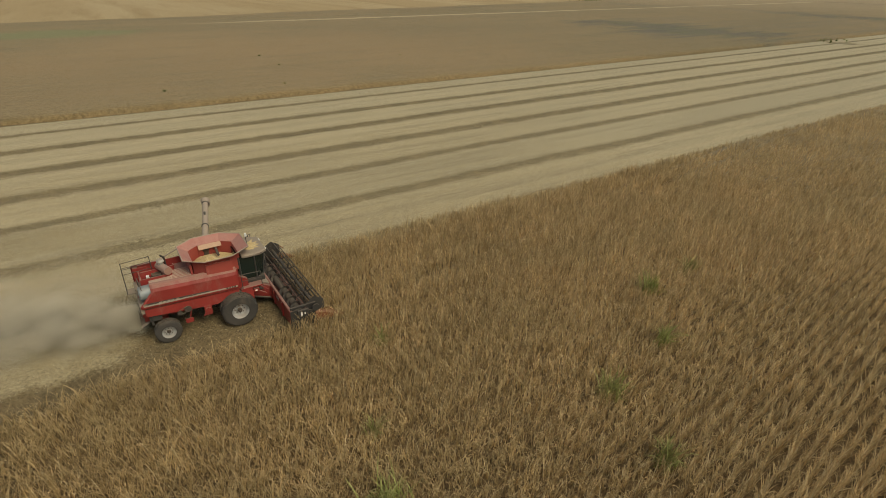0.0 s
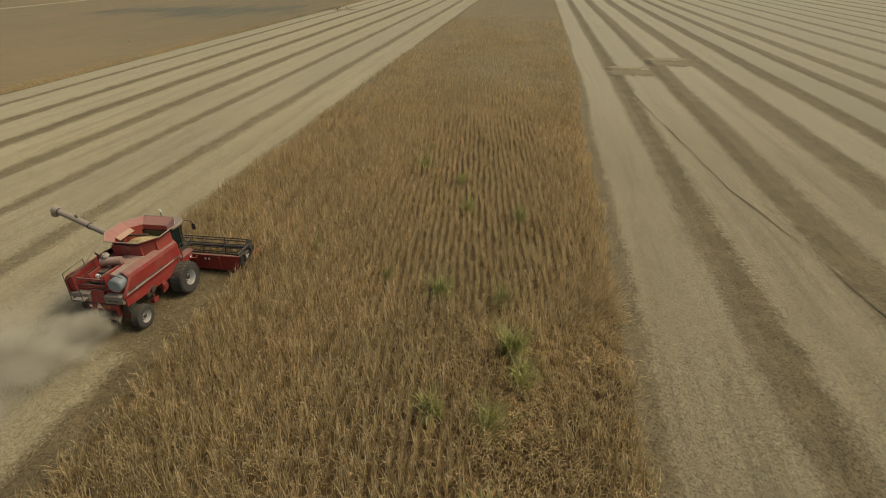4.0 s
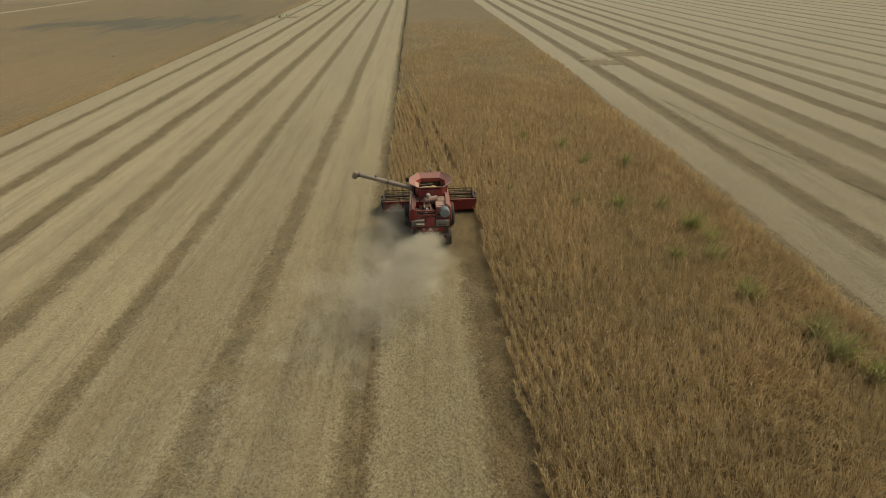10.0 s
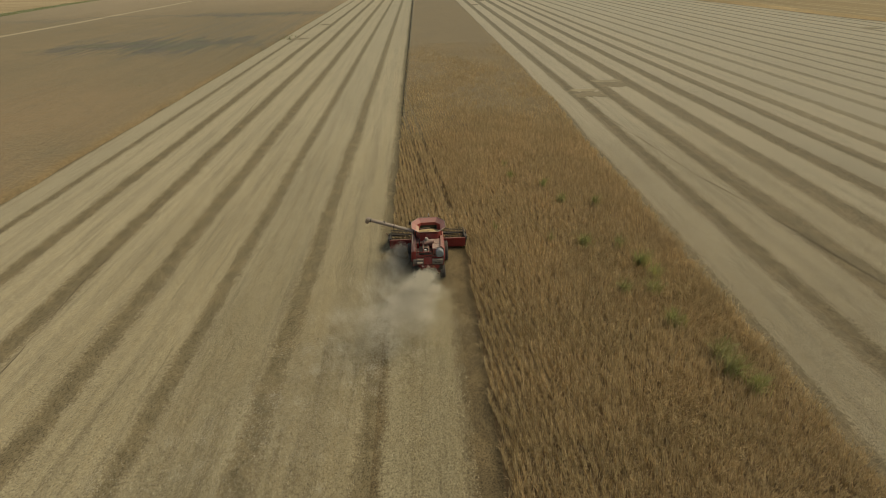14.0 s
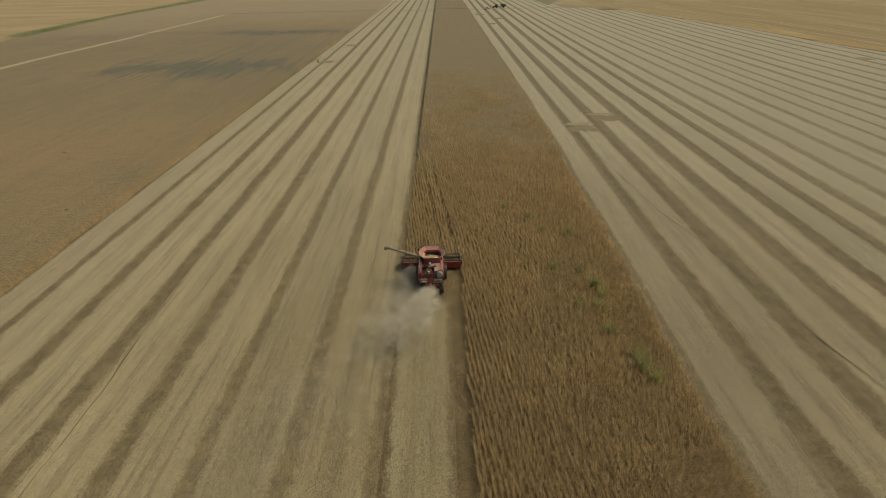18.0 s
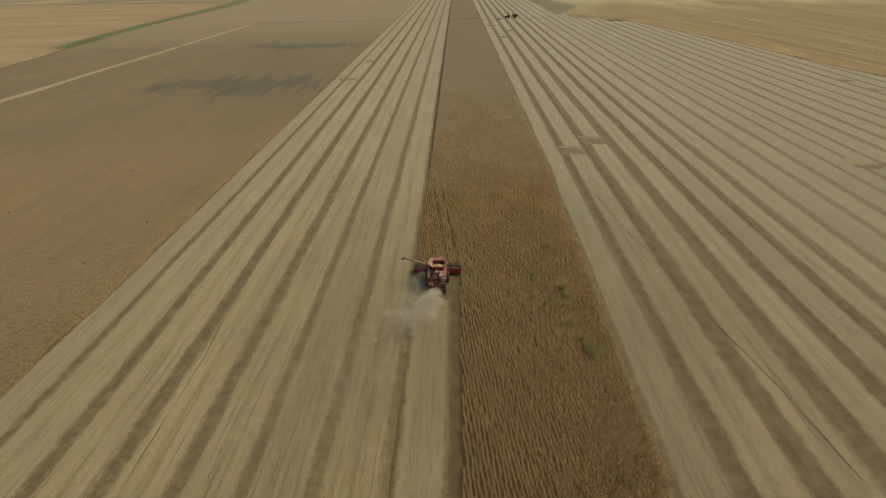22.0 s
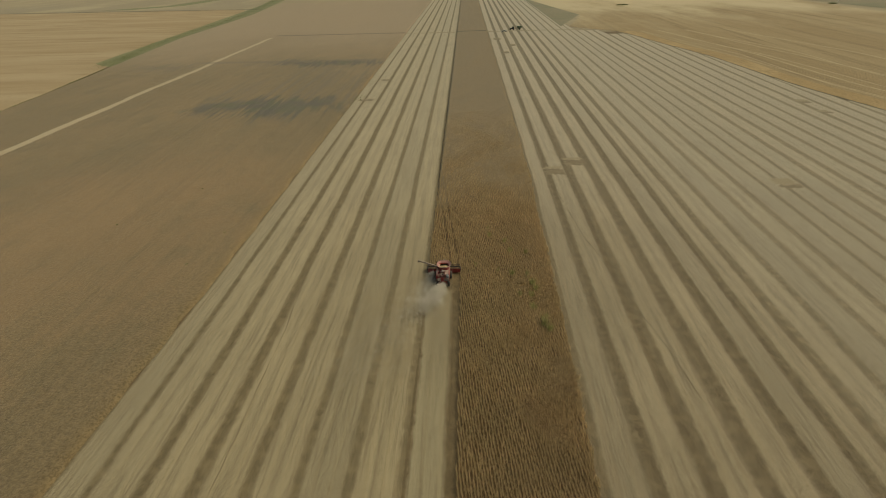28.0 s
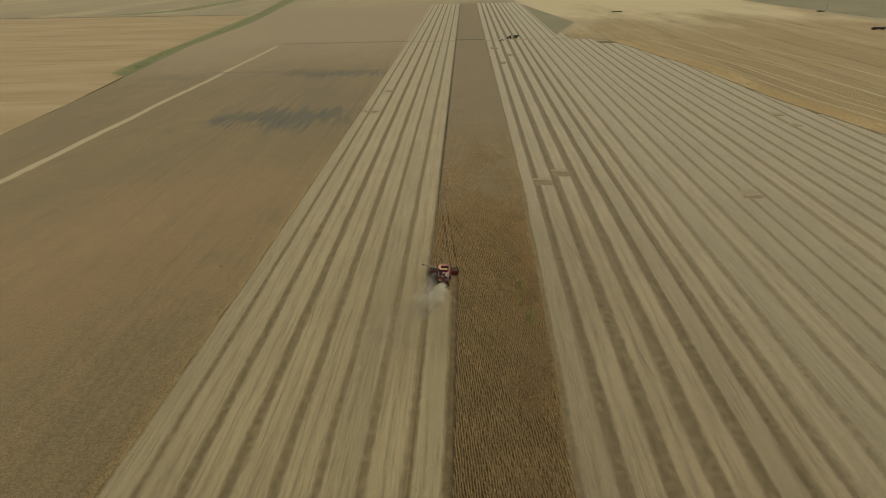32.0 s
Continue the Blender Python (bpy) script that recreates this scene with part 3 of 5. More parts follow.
def bean_plants(y0, y1, xl, xr, spacing, stems, pods, segs, seed, keep_of, row=0.45, stout=1.0):
    """Plants in drilled rows: arched stems hung with pods and curled leaves. keep_of(y): the share that stands; the fewer, the broader."""
    g = np.random.default_rng(seed)
    ny = int((y1 - y0) / spacing)
    yy = y0 + (np.arange(ny) + 0.5) * spacing
    k = np.arange(int(np.floor((-110 + ROW_SLOPE * 90) / row)) - 4, int(np.ceil((30 - ROW_SLOPE * 200) / row)))
    Y = np.repeat(yy[None], len(k), 0) + (g.random((len(k), ny)) - 0.5) * spacing
    line = k[:, None] * row + 0 * Y
    X = line + ROW_SLOPE * Y + (g.random(Y.shape) - 0.5) * 0.10 + 0.06 * np.sin(Y * 0.7 + 1.7 * np.sin(k[:, None] * 0.9)) + 0.06 * np.sin(Y * 0.21 + k[:, None] * 0.35) + 0.04 * np.sin(Y * 2.1 + 2.4 * k[:, None])
    share = keep_of(Y)
    # two wheel tracks of the sprayer are left as open gaps between the rows
    track = np.minimum(np.abs(line - 2.3), np.abs(line - 4.2)) < 0.225
    keep = (X > xl(Y)) & (X < xr(Y)) & (g.random(Y.shape) < 0.97) & ~(track & (Y > 3) & (g.random(Y.shape) < 0.8))
    X, Y, share = X[keep], Y[keep], share[keep]
    wide = stout / np.maximum(share, 0.45) ** 0.9
    tall = 0.84 + 0.11 * np.sin(X * 0.23 + 1.7 * np.sin(Y * 0.11)) + (g.random(len(X)) - 0.5) * 0.46
    # places where wind has laid the plants over: most towards the right-hand edge and behind the header
    lodge = np.sin(X * 0.21 + 1.3 * np.sin(Y * 0.13)) * np.sin(Y * 0.17 + 1.1 * np.sin(X * 0.19)) + 0.5 * np.sin(X * 0.53 + Y * 0.31) + np.interp(X, [7, 12, 17], [-0.9, -0.15, 0.5]) + np.interp(Y, [-55, -35, -4, 7], [-1.1, 0.1, 0.0, -1.1])
    lodge = np.clip(lodge, 0, 1)
    lay = 0.9 * np.sin(X * 0.27 + 2.0 * np.sin(Y * 0.16)) + 0.4 * np.sin(X * 0.9 - Y * 0.6) - 1.15
    out = []
    n = len(X)
    for q in range(stems):
        loose = 0.11 + 0.5 * lodge
        base = np.stack([X + (g.random(n) - 0.5) * loose, Y + (g.random(n) - 0.5) * 0.17, np.zeros(n)], 1)
        head = np.where(g.random(n) < 0.12 + 0.85 * lodge, g.normal(0, 0.6, n) + lay, np.where(g.random(n) < 0.5, 1.57, -1.57) + g.normal(0.1, 0.55, n))
        m = g.random(n) < share
        out.append(blades(base[m], head[m], (np.abs(g.normal(0.16, 0.12, n)) + 0.4 * lodge * g.random(n))[m], (tall * (0.8 + 0.5 * g.random(n)) * (1 + 0.25 * lodge))[m], (wide * (0.022 + 0.018 * g.random(n)))[m], (np.abs(g.normal(0.95, 0.5, n)) + 0.4 * lodge)[m], segs, g))
    for q in range(pods):
        h = tall * (0.2 + 0.8 * g.random(n) ** 0.7) * (1 - 0.3 * lodge)
        base = np.stack([X + g.normal(0, 0.06, n) * (1 + 2.0 * lodge) + 0.25 * lodge * np.cos(lay) * h, Y + (g.random(n) - 0.5) * 0.2 + 0.25 * lodge * np.sin(lay) * h, h], 1)
        m = g.random(n) < share
        out.append(blades(base[m], g.random(int(m.sum())) * 6.283, (0.2 + 2.3 * g.random(n))[m], (0.10 + 0.11 * g.random(n))[m] * wide[m] ** 0.5, (wide * (0.032 + 0.034 * g.random(n)))[m], g.normal(0, 0.5, n)[m], 1, g))
    return out


near_l = lambda y: np.where(y > 3.6, CUT_L + 0.12 * np.sin(y * 0.8), CUT_R + 0.12 * np.sin(y * 0.9) * np.sin(y * 0.37) + 0.07 * np.sin(y * 2.3))
near_r = lambda y: crop_right(y) + 0.15 * np.sin(y * 1.1) + 0.22 * np.sin(y * 0.43) * np.sin(y * 1.9)
share = lambda y: np.interp(y, [-80, -40, 42, 60, 100, 150], [0.9, 1, 1, 0.75, 0.4, 0.08])
standing = bean_plants(-36, 42, near_l, near_r, 0.19, 8, 6, 3, 11, share)
standing += bean_plants(-80, -36, near_l, near_r, 0.19, 7, 5, 2, 13, share, stout=1.25)
standing += bean_plants(42, 150, near_l, near_r, 0.19, 5, 4, 2, 14, share, stout=1.2)
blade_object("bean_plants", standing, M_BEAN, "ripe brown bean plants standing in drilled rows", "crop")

# ---- field margins and far things ----
outline_sheet("grass_margin", [(-258, 298), (-283, 466), (-294, 684), (-330, 930), (-361, 1155), (-396, 1168), (-345, 880), (-331, 760), (-301, 490), (-288, 374), (-281, 316)], 0.06, M_GRASS, "rough green grass margin between two fields", "grass")
outline_sheet("grass_margin_far", [(-615, 868), (-535, 940), (-509, 1210), (-480, 1210), (-500, 930), (-560, 868)], 0.06, M_GRASS, "far green grass margin", "grass")
outline_sheet("field_boundary", [(-1500, 918), (-346, 808), (-284, 802), (-284, 806), (-346, 814), (-1500, 926)], 0.08, M_GREYPATCH, "dark boundary between far fields", "field")
M_HEDGE = plant_material("hedge_leaves", ((0.14, 0.18, 0.065), (0.21, 0.25, 0.09), (0.29, 0.31, 0.135)), (0.14, 0.14, 0.05), 0.05)


def shrubs(name, pts, n, spread, tall, seed, label, category="hedge"):
    """Bushy growth along a line: clumps of broad leafy blades."""
    g = np.random.default_rng(seed)
    pts = np.array(pts, float)
    k = g.integers(0, len(pts) - 1, n)
    f = g.random(n)[:, None]
    p = pts[k] * (1 - f) + pts[k + 1] * f + g.normal(0, spread, (n, 2))
    h = tall * (0.4 + 0.7 * g.random(n)) * (0.6 + 0.4 * np.sin(p[:, 1] * 0.11))
    v, q = blades(np.column_stack([p, np.zeros(n)]), g.random(n) * 6.283, np.abs(g.normal(0.2, 0.2, n)), np.abs(h) + 0.2, 0.4 + 0.6 * g.random(n), np.abs(g.normal(1.0, 0.5, n)), 2, g)
    return tagged(new(name, mesh_quads(name, v, q, M_HEDGE)), label, category, "", "stuff")


shrubs("hedgerow", [(-268, 306), (-274, 350), (-290, 440), (-300, 560), (-312, 720), (-350, 950), (-378, 1160)], 2600, 4.5, 0.35, 61, "ragged green hedgerow along the field margin")
shrubs("field_edge_weeds", [(-205, -110), (-212, -20), (-216, 30), (-230, 90), (-244, 205), (-258, 291)], 2600, 0.5, 0.5, 62, "dark weeds along the field boundary", "weeds")
for x, y, s, k in ((216, 712, 4.0, 63), (462, 650, 4.0, 64), (222, 709, 2.0, 65)):
    shrubs("bush", [(x - s, y), (x, y + 1), (x + s, y)], 90, 1.0, 2.2, k, "small dark bush in the golden field", "bush")
shrubs("green_patch_weeds", [(-70, 196), (-62, 188), (-58, 180)], 220, 4.0, 0.5, 66, "green weeds in a thin patch of the beans", "weeds")

# cross track through strip and lanes
sheet("cross_track", lambda y: np.full_like(y, -54.0), lambda y: np.full_like(y, -3.9), [455.5, 457.0, 459.0, 461.0], 0.05, M_TRACK, "pale farm track across the lanes", "track", 30)
sheet("cross_track", lambda y: np.full_like(y, -3.8), lambda y: np.full_like(y, 24.0), [455.5, 457.0, 459.0, 461.0], 0.85, M_GREYPATCH, "dark cut track across the standing beans", "track", 30)
sheet("cross_track", lambda y: np.full_like(y, 24.0), lambda y: np.full_like(y, 110.0), [455.5, 457.0, 459.0, 461.0], 0.05, M_TRACK, "pale farm track across the lanes", "track", 30)


def ragged(name, x0, x1, y0, y1, material, label, seed, z=0.045):
    g = np.random.default_rng(seed)
    n = 40
    a = np.linspace(0, 2 * np.pi, n, endpoint=False)
    k = np.maximum(np.abs(np.cos(a)), np.abs(np.sin(a))) ** -0.5 * (1 + g.normal(0, 0.2, n))
    pts = [((x0 + x1) / 2 + (x1 - x0) / 2 * q * math.cos(w), (y0 + y1) / 2 + (y1 - y0) / 2 * q * math.sin(w)) for w, q in zip(a, k)]
    return outline_sheet(name, pts, z, material, label, "stubble")


# places where the header was lifted: bare ends with a bank of chaff
for k, (x0, x1, y, dep) in enumerate([(32.2, 38.6, 72.0, 6.0), (39.8, 46.4, 81.0, 6.0), (-51.0, -43.0, 181, 4.0), (-46.8, -40.0, 233, 4.0), (29.0, 35.5, 408, 10), (33.0, 38.0, 330, 8), (41, 46, 368, 8)]):
    ragged("bare_patch", x0, x1, y - dep, y, M_BARE, "bare brown patch where the chaff ends", 70 + k)
    ragged("chaff_bank", x0 - 0.2, x1 + 0.2, y, y + dep * 0.35, M_PALECHAFF, "pale bank of dropped chaff across a lane", 80 + k, 0.05)
for k, (x0, x1, y0, y1) in enumerate([(102, 109, 55, 60), (163, 169, 160, 164), (163, 168, 141, 144)]):
    ragged("chaff_heap", x0, x1, y0, y1, M_PALECHAFF, "pale heap of dropped chaff", 90 + k, 0.06)
    ragged("bare_patch", x0 + 0.5, x1 + 0.5, y0 - 3.0, y0, M_BARE, "bare brown patch beside a heap", 95 + k, 0.05)


def rut(pts, wide, label):
    """A narrow wheel rut pressed across the stubble."""
    pts = np.array(pts, float)
    ys = np.arange(pts[0, 1], pts[-1, 1], 0.8)
    xs = np.interp(ys, pts[:, 1], pts[:, 0]) + 0.05 * np.sin(ys * 0.9) + 0.07 * np.sin(ys * 0.23)
    w = wide * (0.5 + 0.45 * np.sin(ys * 0.5) * np.sin(ys * 0.13))
    left, right = (lambda y: np.interp(y, ys, xs - w / 2)), (lambda y: np.interp(y, ys, xs + w / 2))
    sheet("wheel_rut", left, right, ys, 0.04, M_RUT, label, "rut", 2)


rut([(44.5, -40), (43.1, -26), (41.1, -13.8), (39.6, -2.8), (37.8, 11), (36.2, 20), (34.8, 36), (33.2, 60), (32.2, 78)], 0.2, "dark narrow wheel rut across the stubble")
rut([(-31.0, -60), (-31.5, -20), (-32.8, 0), (-33.0, 20), (-33.6, 36), (-36, 80)], 0.2, "dark narrow wheel rut along a lane")


# ---- shapes for machines ----
def box(bm, x0, x1, y0, y1, z0, z1, bevel=0.0):
    m = Matrix.Translation(((x0 + x1) / 2, (y0 + y1) / 2, (z0 + z1) / 2)) @ Matrix.Diagonal((x1 - x0, y1 - y0, z1 - z0, 1))
    vs = bmesh.ops.create_cube(bm, size=1, matrix=m)["verts"]
    if bevel:
        es = list({e for v in vs for e in v.link_edges})
        bmesh.ops.bevel(bm, geom=es, offset=bevel, segments=2, affect="EDGES", profile=0.6)
    return bm


def rod(bm, a, b, r, n=10, r2=None):
    a, b = Vector(a), Vector(b)
    d = b - a
    m = Matrix.Translation((a + b) / 2) @ d.to_track_quat("Z", "Y").to_matrix().to_4x4()
    bmesh.ops.create_cone(bm, cap_ends=True, segments=n, radius1=r, radius2=r if r2 is None else r2, depth=d.length, matrix=m)
    return bm


def pipe(bm, pts, r, n=8):
    for a, b in zip(pts, pts[1:]):
        rod(bm, a, b, r, n)
    for p in pts[1:-1]:
        bmesh.ops.create_icosphere(bm, subdivisions=1, radius=r * 1.05, matrix=Matrix.Translation(p))
    return bm


def loft(bm, rings, closed=True, caps=True):
    rows = [[bm.verts.new(p) for p in ring] for ring in rings]
    n = len(rows[0])
    for a, b in zip(rows, rows[1:]):
        for i in range(n if closed else n - 1):
            j = (i + 1) % n
            bm.faces.new((a[i], a[j], b[j], b[i]))
    if caps and closed:
        bm.faces.new(rows[0][::-1])
        bm.faces.new(rows[-1])
    bmesh.ops.recalc_face_normals(bm, faces=bm.faces)
    return bm


def plate(bm, pts, thick):
    """A flat plate through the given outline, thickened along its normal."""
    pts = [Vector(p) for p in pts]
    n = (pts[1] - pts[0]).cross(pts[2] - pts[0]).normalized() * thick
    return loft(bm, [[p for p in pts], [p + n for p in pts]])


def lathe(bm, profile, axis_at, n=28):
    """Turned round the x axis through axis_at; profile of (x, radius)."""
    ax = Vector(axis_at)
    rings = []
    for k in range(n):
        a = 2 * math.pi * k / n
        rings.append([ax + Vector((px, pr * math.cos(a), pr * math.sin(a))) for px, pr in profile])
    rows = [[bm.verts.new(p) for p in ring] for ring in rings]
    for k in range(n):
        a, b = rows[k], rows[(k + 1) % n]
        for i in range(len(profile) - 1):
            bm.faces.new((a[i], b[i], b[i + 1], a[i + 1]))
    bmesh.ops.recalc_face_normals(bm, faces=bm.faces)
    return bm


def dusty(name, base, second, dust, top=0.85, rough=0.5, metal=0.0, spots=0.35):
    """Paint or metal under farm dust: dust lies on faces that look up, and in patches elsewhere."""
    m, t, bs = nodes_of(name)
    col = mix(t, ramp(t, grain(t, 0.7, 4), 0.35, 0.65), base, second)
    geo = t.nodes.new("ShaderNodeNewGeometry")
    sep = t.nodes.new("ShaderNodeSeparateXYZ")
    t.links.new(geo.outputs["True Normal"], sep.inputs[0])
    n1 = grain(t, 2.2, 6, rough=0.65)
    lay = calc(t, "MULTIPLY", ramp(t, calc(t, "ADD", sep.outputs[2], calc(t, "MULTIPLY", calc(t, "SUBTRACT", n1, 0.5), 0.9)), 0.25, 0.95), top)
    spot = calc(t, "MULTIPLY", ramp(t, grain(t, 1.1, 7, (1, 1, 0.4), 0.7), 0.52, 0.75), spots)
    fac = calc(t, "MAXIMUM", lay, spot)
    fine = grain(t, 30.0, 4)
    d2 = mix(t, ramp(t, fine, 0.35, 0.7), (dust[0] * 0.75, dust[1] * 0.75, dust[2] * 0.75), dust)
    t.links.new(mix(t, fac, col, d2), bs.inputs["Base Color"])
    t.links.new(calc(t, "ADD", calc(t, "MULTIPLY", fac, 0.9 - rough), rough), bs.inputs["Roughness"])
    bs.inputs["Metallic"].default_value = metal
    relief(t, bs, fine, 0.12, 0.01)
    return m


DUST = (0.40, 0.31, 0.22)
M_RED = dusty("faded_red_paint", (0.265, 0.03, 0.026), (0.22, 0.026, 0.022), (0.34, 0.205, 0.165), 0.85, 0.5, spots=0.62)
M_DECK = dusty("dusty_red_deck", (0.38, 0.17, 0.13), (0.34, 0.17, 0.13), (0.47, 0.34, 0.27), 0.9, 0.7, spots=0.6)
M_REDTANK = dusty("red_tank_sheet", (0.34, 0.06, 0.048), (0.30, 0.055, 0.043), (0.50, 0.30, 0.25), 0.68, 0.55, spots=0.78)
M_GREYPANEL = dusty("dusty_grey_panel", (0.24, 0.20, 0.165), (0.20, 0.165, 0.135), (0.36, 0.29, 0.22), 0.7, 0.6, spots=0.5)
M_BLACK = dusty("black_painted_steel", (0.036, 0.034, 0.033), (0.052, 0.048, 0.044), (0.20, 0.155, 0.11), 0.4, 0.5, spots=0.35)
M_DARKSTEEL = dusty("dark_worn_steel", (0.07, 0.06, 0.055), (0.10, 0.08, 0.07), (0.26, 0.2, 0.14), 0.6, 0.5, 0.4)
M_RUBBER = dusty("tyre_rubber", (0.04, 0.037, 0.034), (0.055, 0.049, 0.044), (0.20, 0.155, 0.11), 0.35, 0.85, spots=0.5)
M_RIM = dusty("silver_rim_paint", (0.48, 0.48, 0.48), (0.40, 0.40, 0.40), DUST, 0.4, 0.4, 0.3, spots=0.3)
M_SCREEN = dusty("galvanised_screen", (0.27, 0.30, 0.32), (0.23, 0.26, 0.275), (0.32, 0.28, 0.24), 0.35, 0.5, 0.3)
M_AUGER = dusty("sun_bleached_auger_paint", (0.33, 0.25, 0.20), (0.28, 0.215, 0.17), (0.42, 0.345, 0.27), 0.75, 0.6)
M_AUGERBROWN = dusty("dust_caked_drum", (0.32, 0.18, 0.145), (0.28, 0.17, 0.13), (0.40, 0.29, 0.235), 0.85, 0.7, spots=0.6)
M_SILVER = dusty("weathered_aluminium", (0.42, 0.40, 0.36), (0.36, 0.34, 0.30), DUST, 0.7, 0.55, 0.2)
M_ORANGE = dusty("orange_plastic", (0.24, 0.085, 0.035), (0.18, 0.065, 0.03), (0.28, 0.18, 0.11), 0.7, 0.6, spots=0.6)
M_BAFFLE = dusty("worn_bare_sheet", (0.50, 0.30, 0.20), (0.46, 0.26, 0.17), (0.5, 0.36, 0.25), 0.6, 0.5)
M_WHITE = surface("white_sticker", (0.8, 0.8, 0.78), (0.74, 0.73, 0.7), 3.0, 30.0, 0.4)
M_SMV = surface("reflective_triangle", (0.85, 0.58, 0.48), (0.80, 0.45, 0.36), 4.0, 40.0, 0.4)
M_AMBER = surface("amber_lens", (0.65, 0.24, 0.03), (0.6, 0.2, 0.03), 6.0, 40.0, 0.2)
M_GRAIN = field("harvested_beans", ((0.60, 0.45, 0.23), (0.68, 0.53, 0.29), (0.50, 0.36, 0.17)), 1.0, 4.0, 40.0, fine_dark=0.4, bump=0.4, dist=0.02)
M_DECAL = surface("dark_decal", (0.05, 0.045, 0.045), (0.08, 0.07, 0.06), 2.0, 30.0, 0.5, dirt=(0.3, 0.24, 0.18))
M_DECALGREY = surface("pale_decal_stripe", (0.42, 0.37, 0.31), (0.35, 0.31, 0.26), 2.0, 30.0, 0.5, dirt=(0.34, 0.2, 0.15))
M_GLASS, gt, gb = nodes_of("tinted_cab_glass")
gb.inputs["Base Color"].default_value = (0.012, 0.02, 0.018, 1)
gb.inputs["Roughness"].default_value = 0.08
gt.links.new(calc(gt, "ADD", calc(gt, "MULTIPLY", grain(gt, 3.0, 4), 0.25), 0.02), gb.inputs["Roughness"])
B = bmesh.new

# ---- the harvester: front axle at y = 0, nose towards +y ----
hv = tagged(new("combine_harvester"), "dusty red combine harvester with grain tank open, cutting standing beans", "harvester")


def wheel(name, cx, cy, r, w, rim_r, out, label):
    tyre_prof = [(-w / 2, rim_r), (-w / 2 * 1.02, rim_r + 0.1), (-w / 2, r - 0.12), (-w * 0.38, r - 0.03), (-w * 0.15, r - 0.045), (w * 0.15, r - 0.045), (w * 0.38, r - 0.03), (w / 2, r - 0.12), (w / 2 * 1.02, rim_r + 0.1), (w / 2, rim_r)]
    tyre = part(name, lathe(B(), tyre_prof, (cx, cy, r), 40), M_RUBBER, hv, label)
    n = 22 if r > 0.8 else 18
    for k in range(n):
        for sgn in (-1, 1):
            a = 2 * math.pi * (k + (0.5 if sgn > 0 else 0)) / n
            a2 = a + 0.13
            pts = [(sgn * 0.02, a2, r - 0.05), (sgn * w * 0.5, a, r - 0.085), (sgn * w * 0.5, a + 0.075, r - 0.085), (sgn * 0.02, a2 + 0.075, r - 0.05)]
            lo = [Vector((cx + x_, cy + q * math.cos(a_), r + q * math.sin(a_))) for x_, a_, q in pts]
            hi = [Vector((cx + x_, cy + (q + 0.04) * math.cos(a_), r + (q + 0.04) * math.sin(a_))) for x_, a_, q in pts]
            part("tread_lug", loft(B(), [lo, hi]), M_RUBBER, tyre)
    rim = part("rim", lathe(B(), [(-w * 0.46 * out, rim_r * 0.98), (w * 0.48 * out, rim_r * 1.03), (w * 0.5 * out, rim_r), (w * 0.40 * out, rim_r * 0.9), (w * 0.16 * out, rim_r * 0.82), (w * 0.12 * out, rim_r * 0.4), (w * 0.2 * out, rim_r * 0.36), (w * 0.2 * out, 0.01)], (cx, cy, r), 32), M_RIM, tyre, "silver wheel rim")
    hub = B()
    lathe(hub, [(w * 0.1 * out, rim_r * 0.3), (w * 0.36 * out, rim_r * 0.26), (w * 0.37 * out, 0.01)], (cx, cy, r), 14)
    for k in range(8):
        a = 2 * math.pi * k / 8
        p = Vector((cx + w * 0.13 * out, cy + rim_r * 0.55 * math.cos(a), r + rim_r * 0.55 * math.sin(a)))
        rod(hub, p, p + Vector((0.05 * out, 0, 0)), 0.025, 6)
    part("hub", hub, M_DARKSTEEL, tyre)


for sx in (1, -1):
    wheel("front_tyre", 1.56 * sx, 0.0, 0.93, 0.76, 0.43, sx, "large black drive tyre with deep lugs")
    wheel("rear_tyre", 1.30 * sx, -3.43, 0.65, 0.46, 0.33, sx, "smaller black steering tyre")
bm = B()
rod(bm, (-1.3, 0, 0.93), (1.3, 0, 0.93), 0.16, 12)
box(bm, -0.9, 0.9, -0.25, 0.25, 0.75, 1.2, 0.03)
part("front_axle", bm, M_DARKSTEEL, hv)
bm = B()
box(bm, -1.15, 1.15, -3.53, -3.33, 0.55, 0.78, 0.02)
box(bm, -0.5, 0.5, -3.6, -3.25, 0.7, 1.35, 0.02)
part("rear_axle", bm, M_RED, hv)

# body core and floor of the engine bay
bm = B()
loft(bm, [[(-1.22, y, zt), (1.22, y, zt), (1.22, y, zb), (0.9, y, zb - 0.25), (-0.9, y, zb - 0.25), (-1.22, y, zb)] for y, zt, zb in ((-4.05, 2.55, 1.75), (-3.0, 2.55, 1.5), (-1.9, 2.6, 1.45), (0.3, 2.6, 1.4), (0.75, 2.3, 1.35))])
part("body", bm, M_RED, hv)
bm = B()
box(bm, -1.2, 1.2, -2.35, 0.35, 2.58, 3.02, 0.03)
part("tank_floor_box", bm, M_RED, hv)


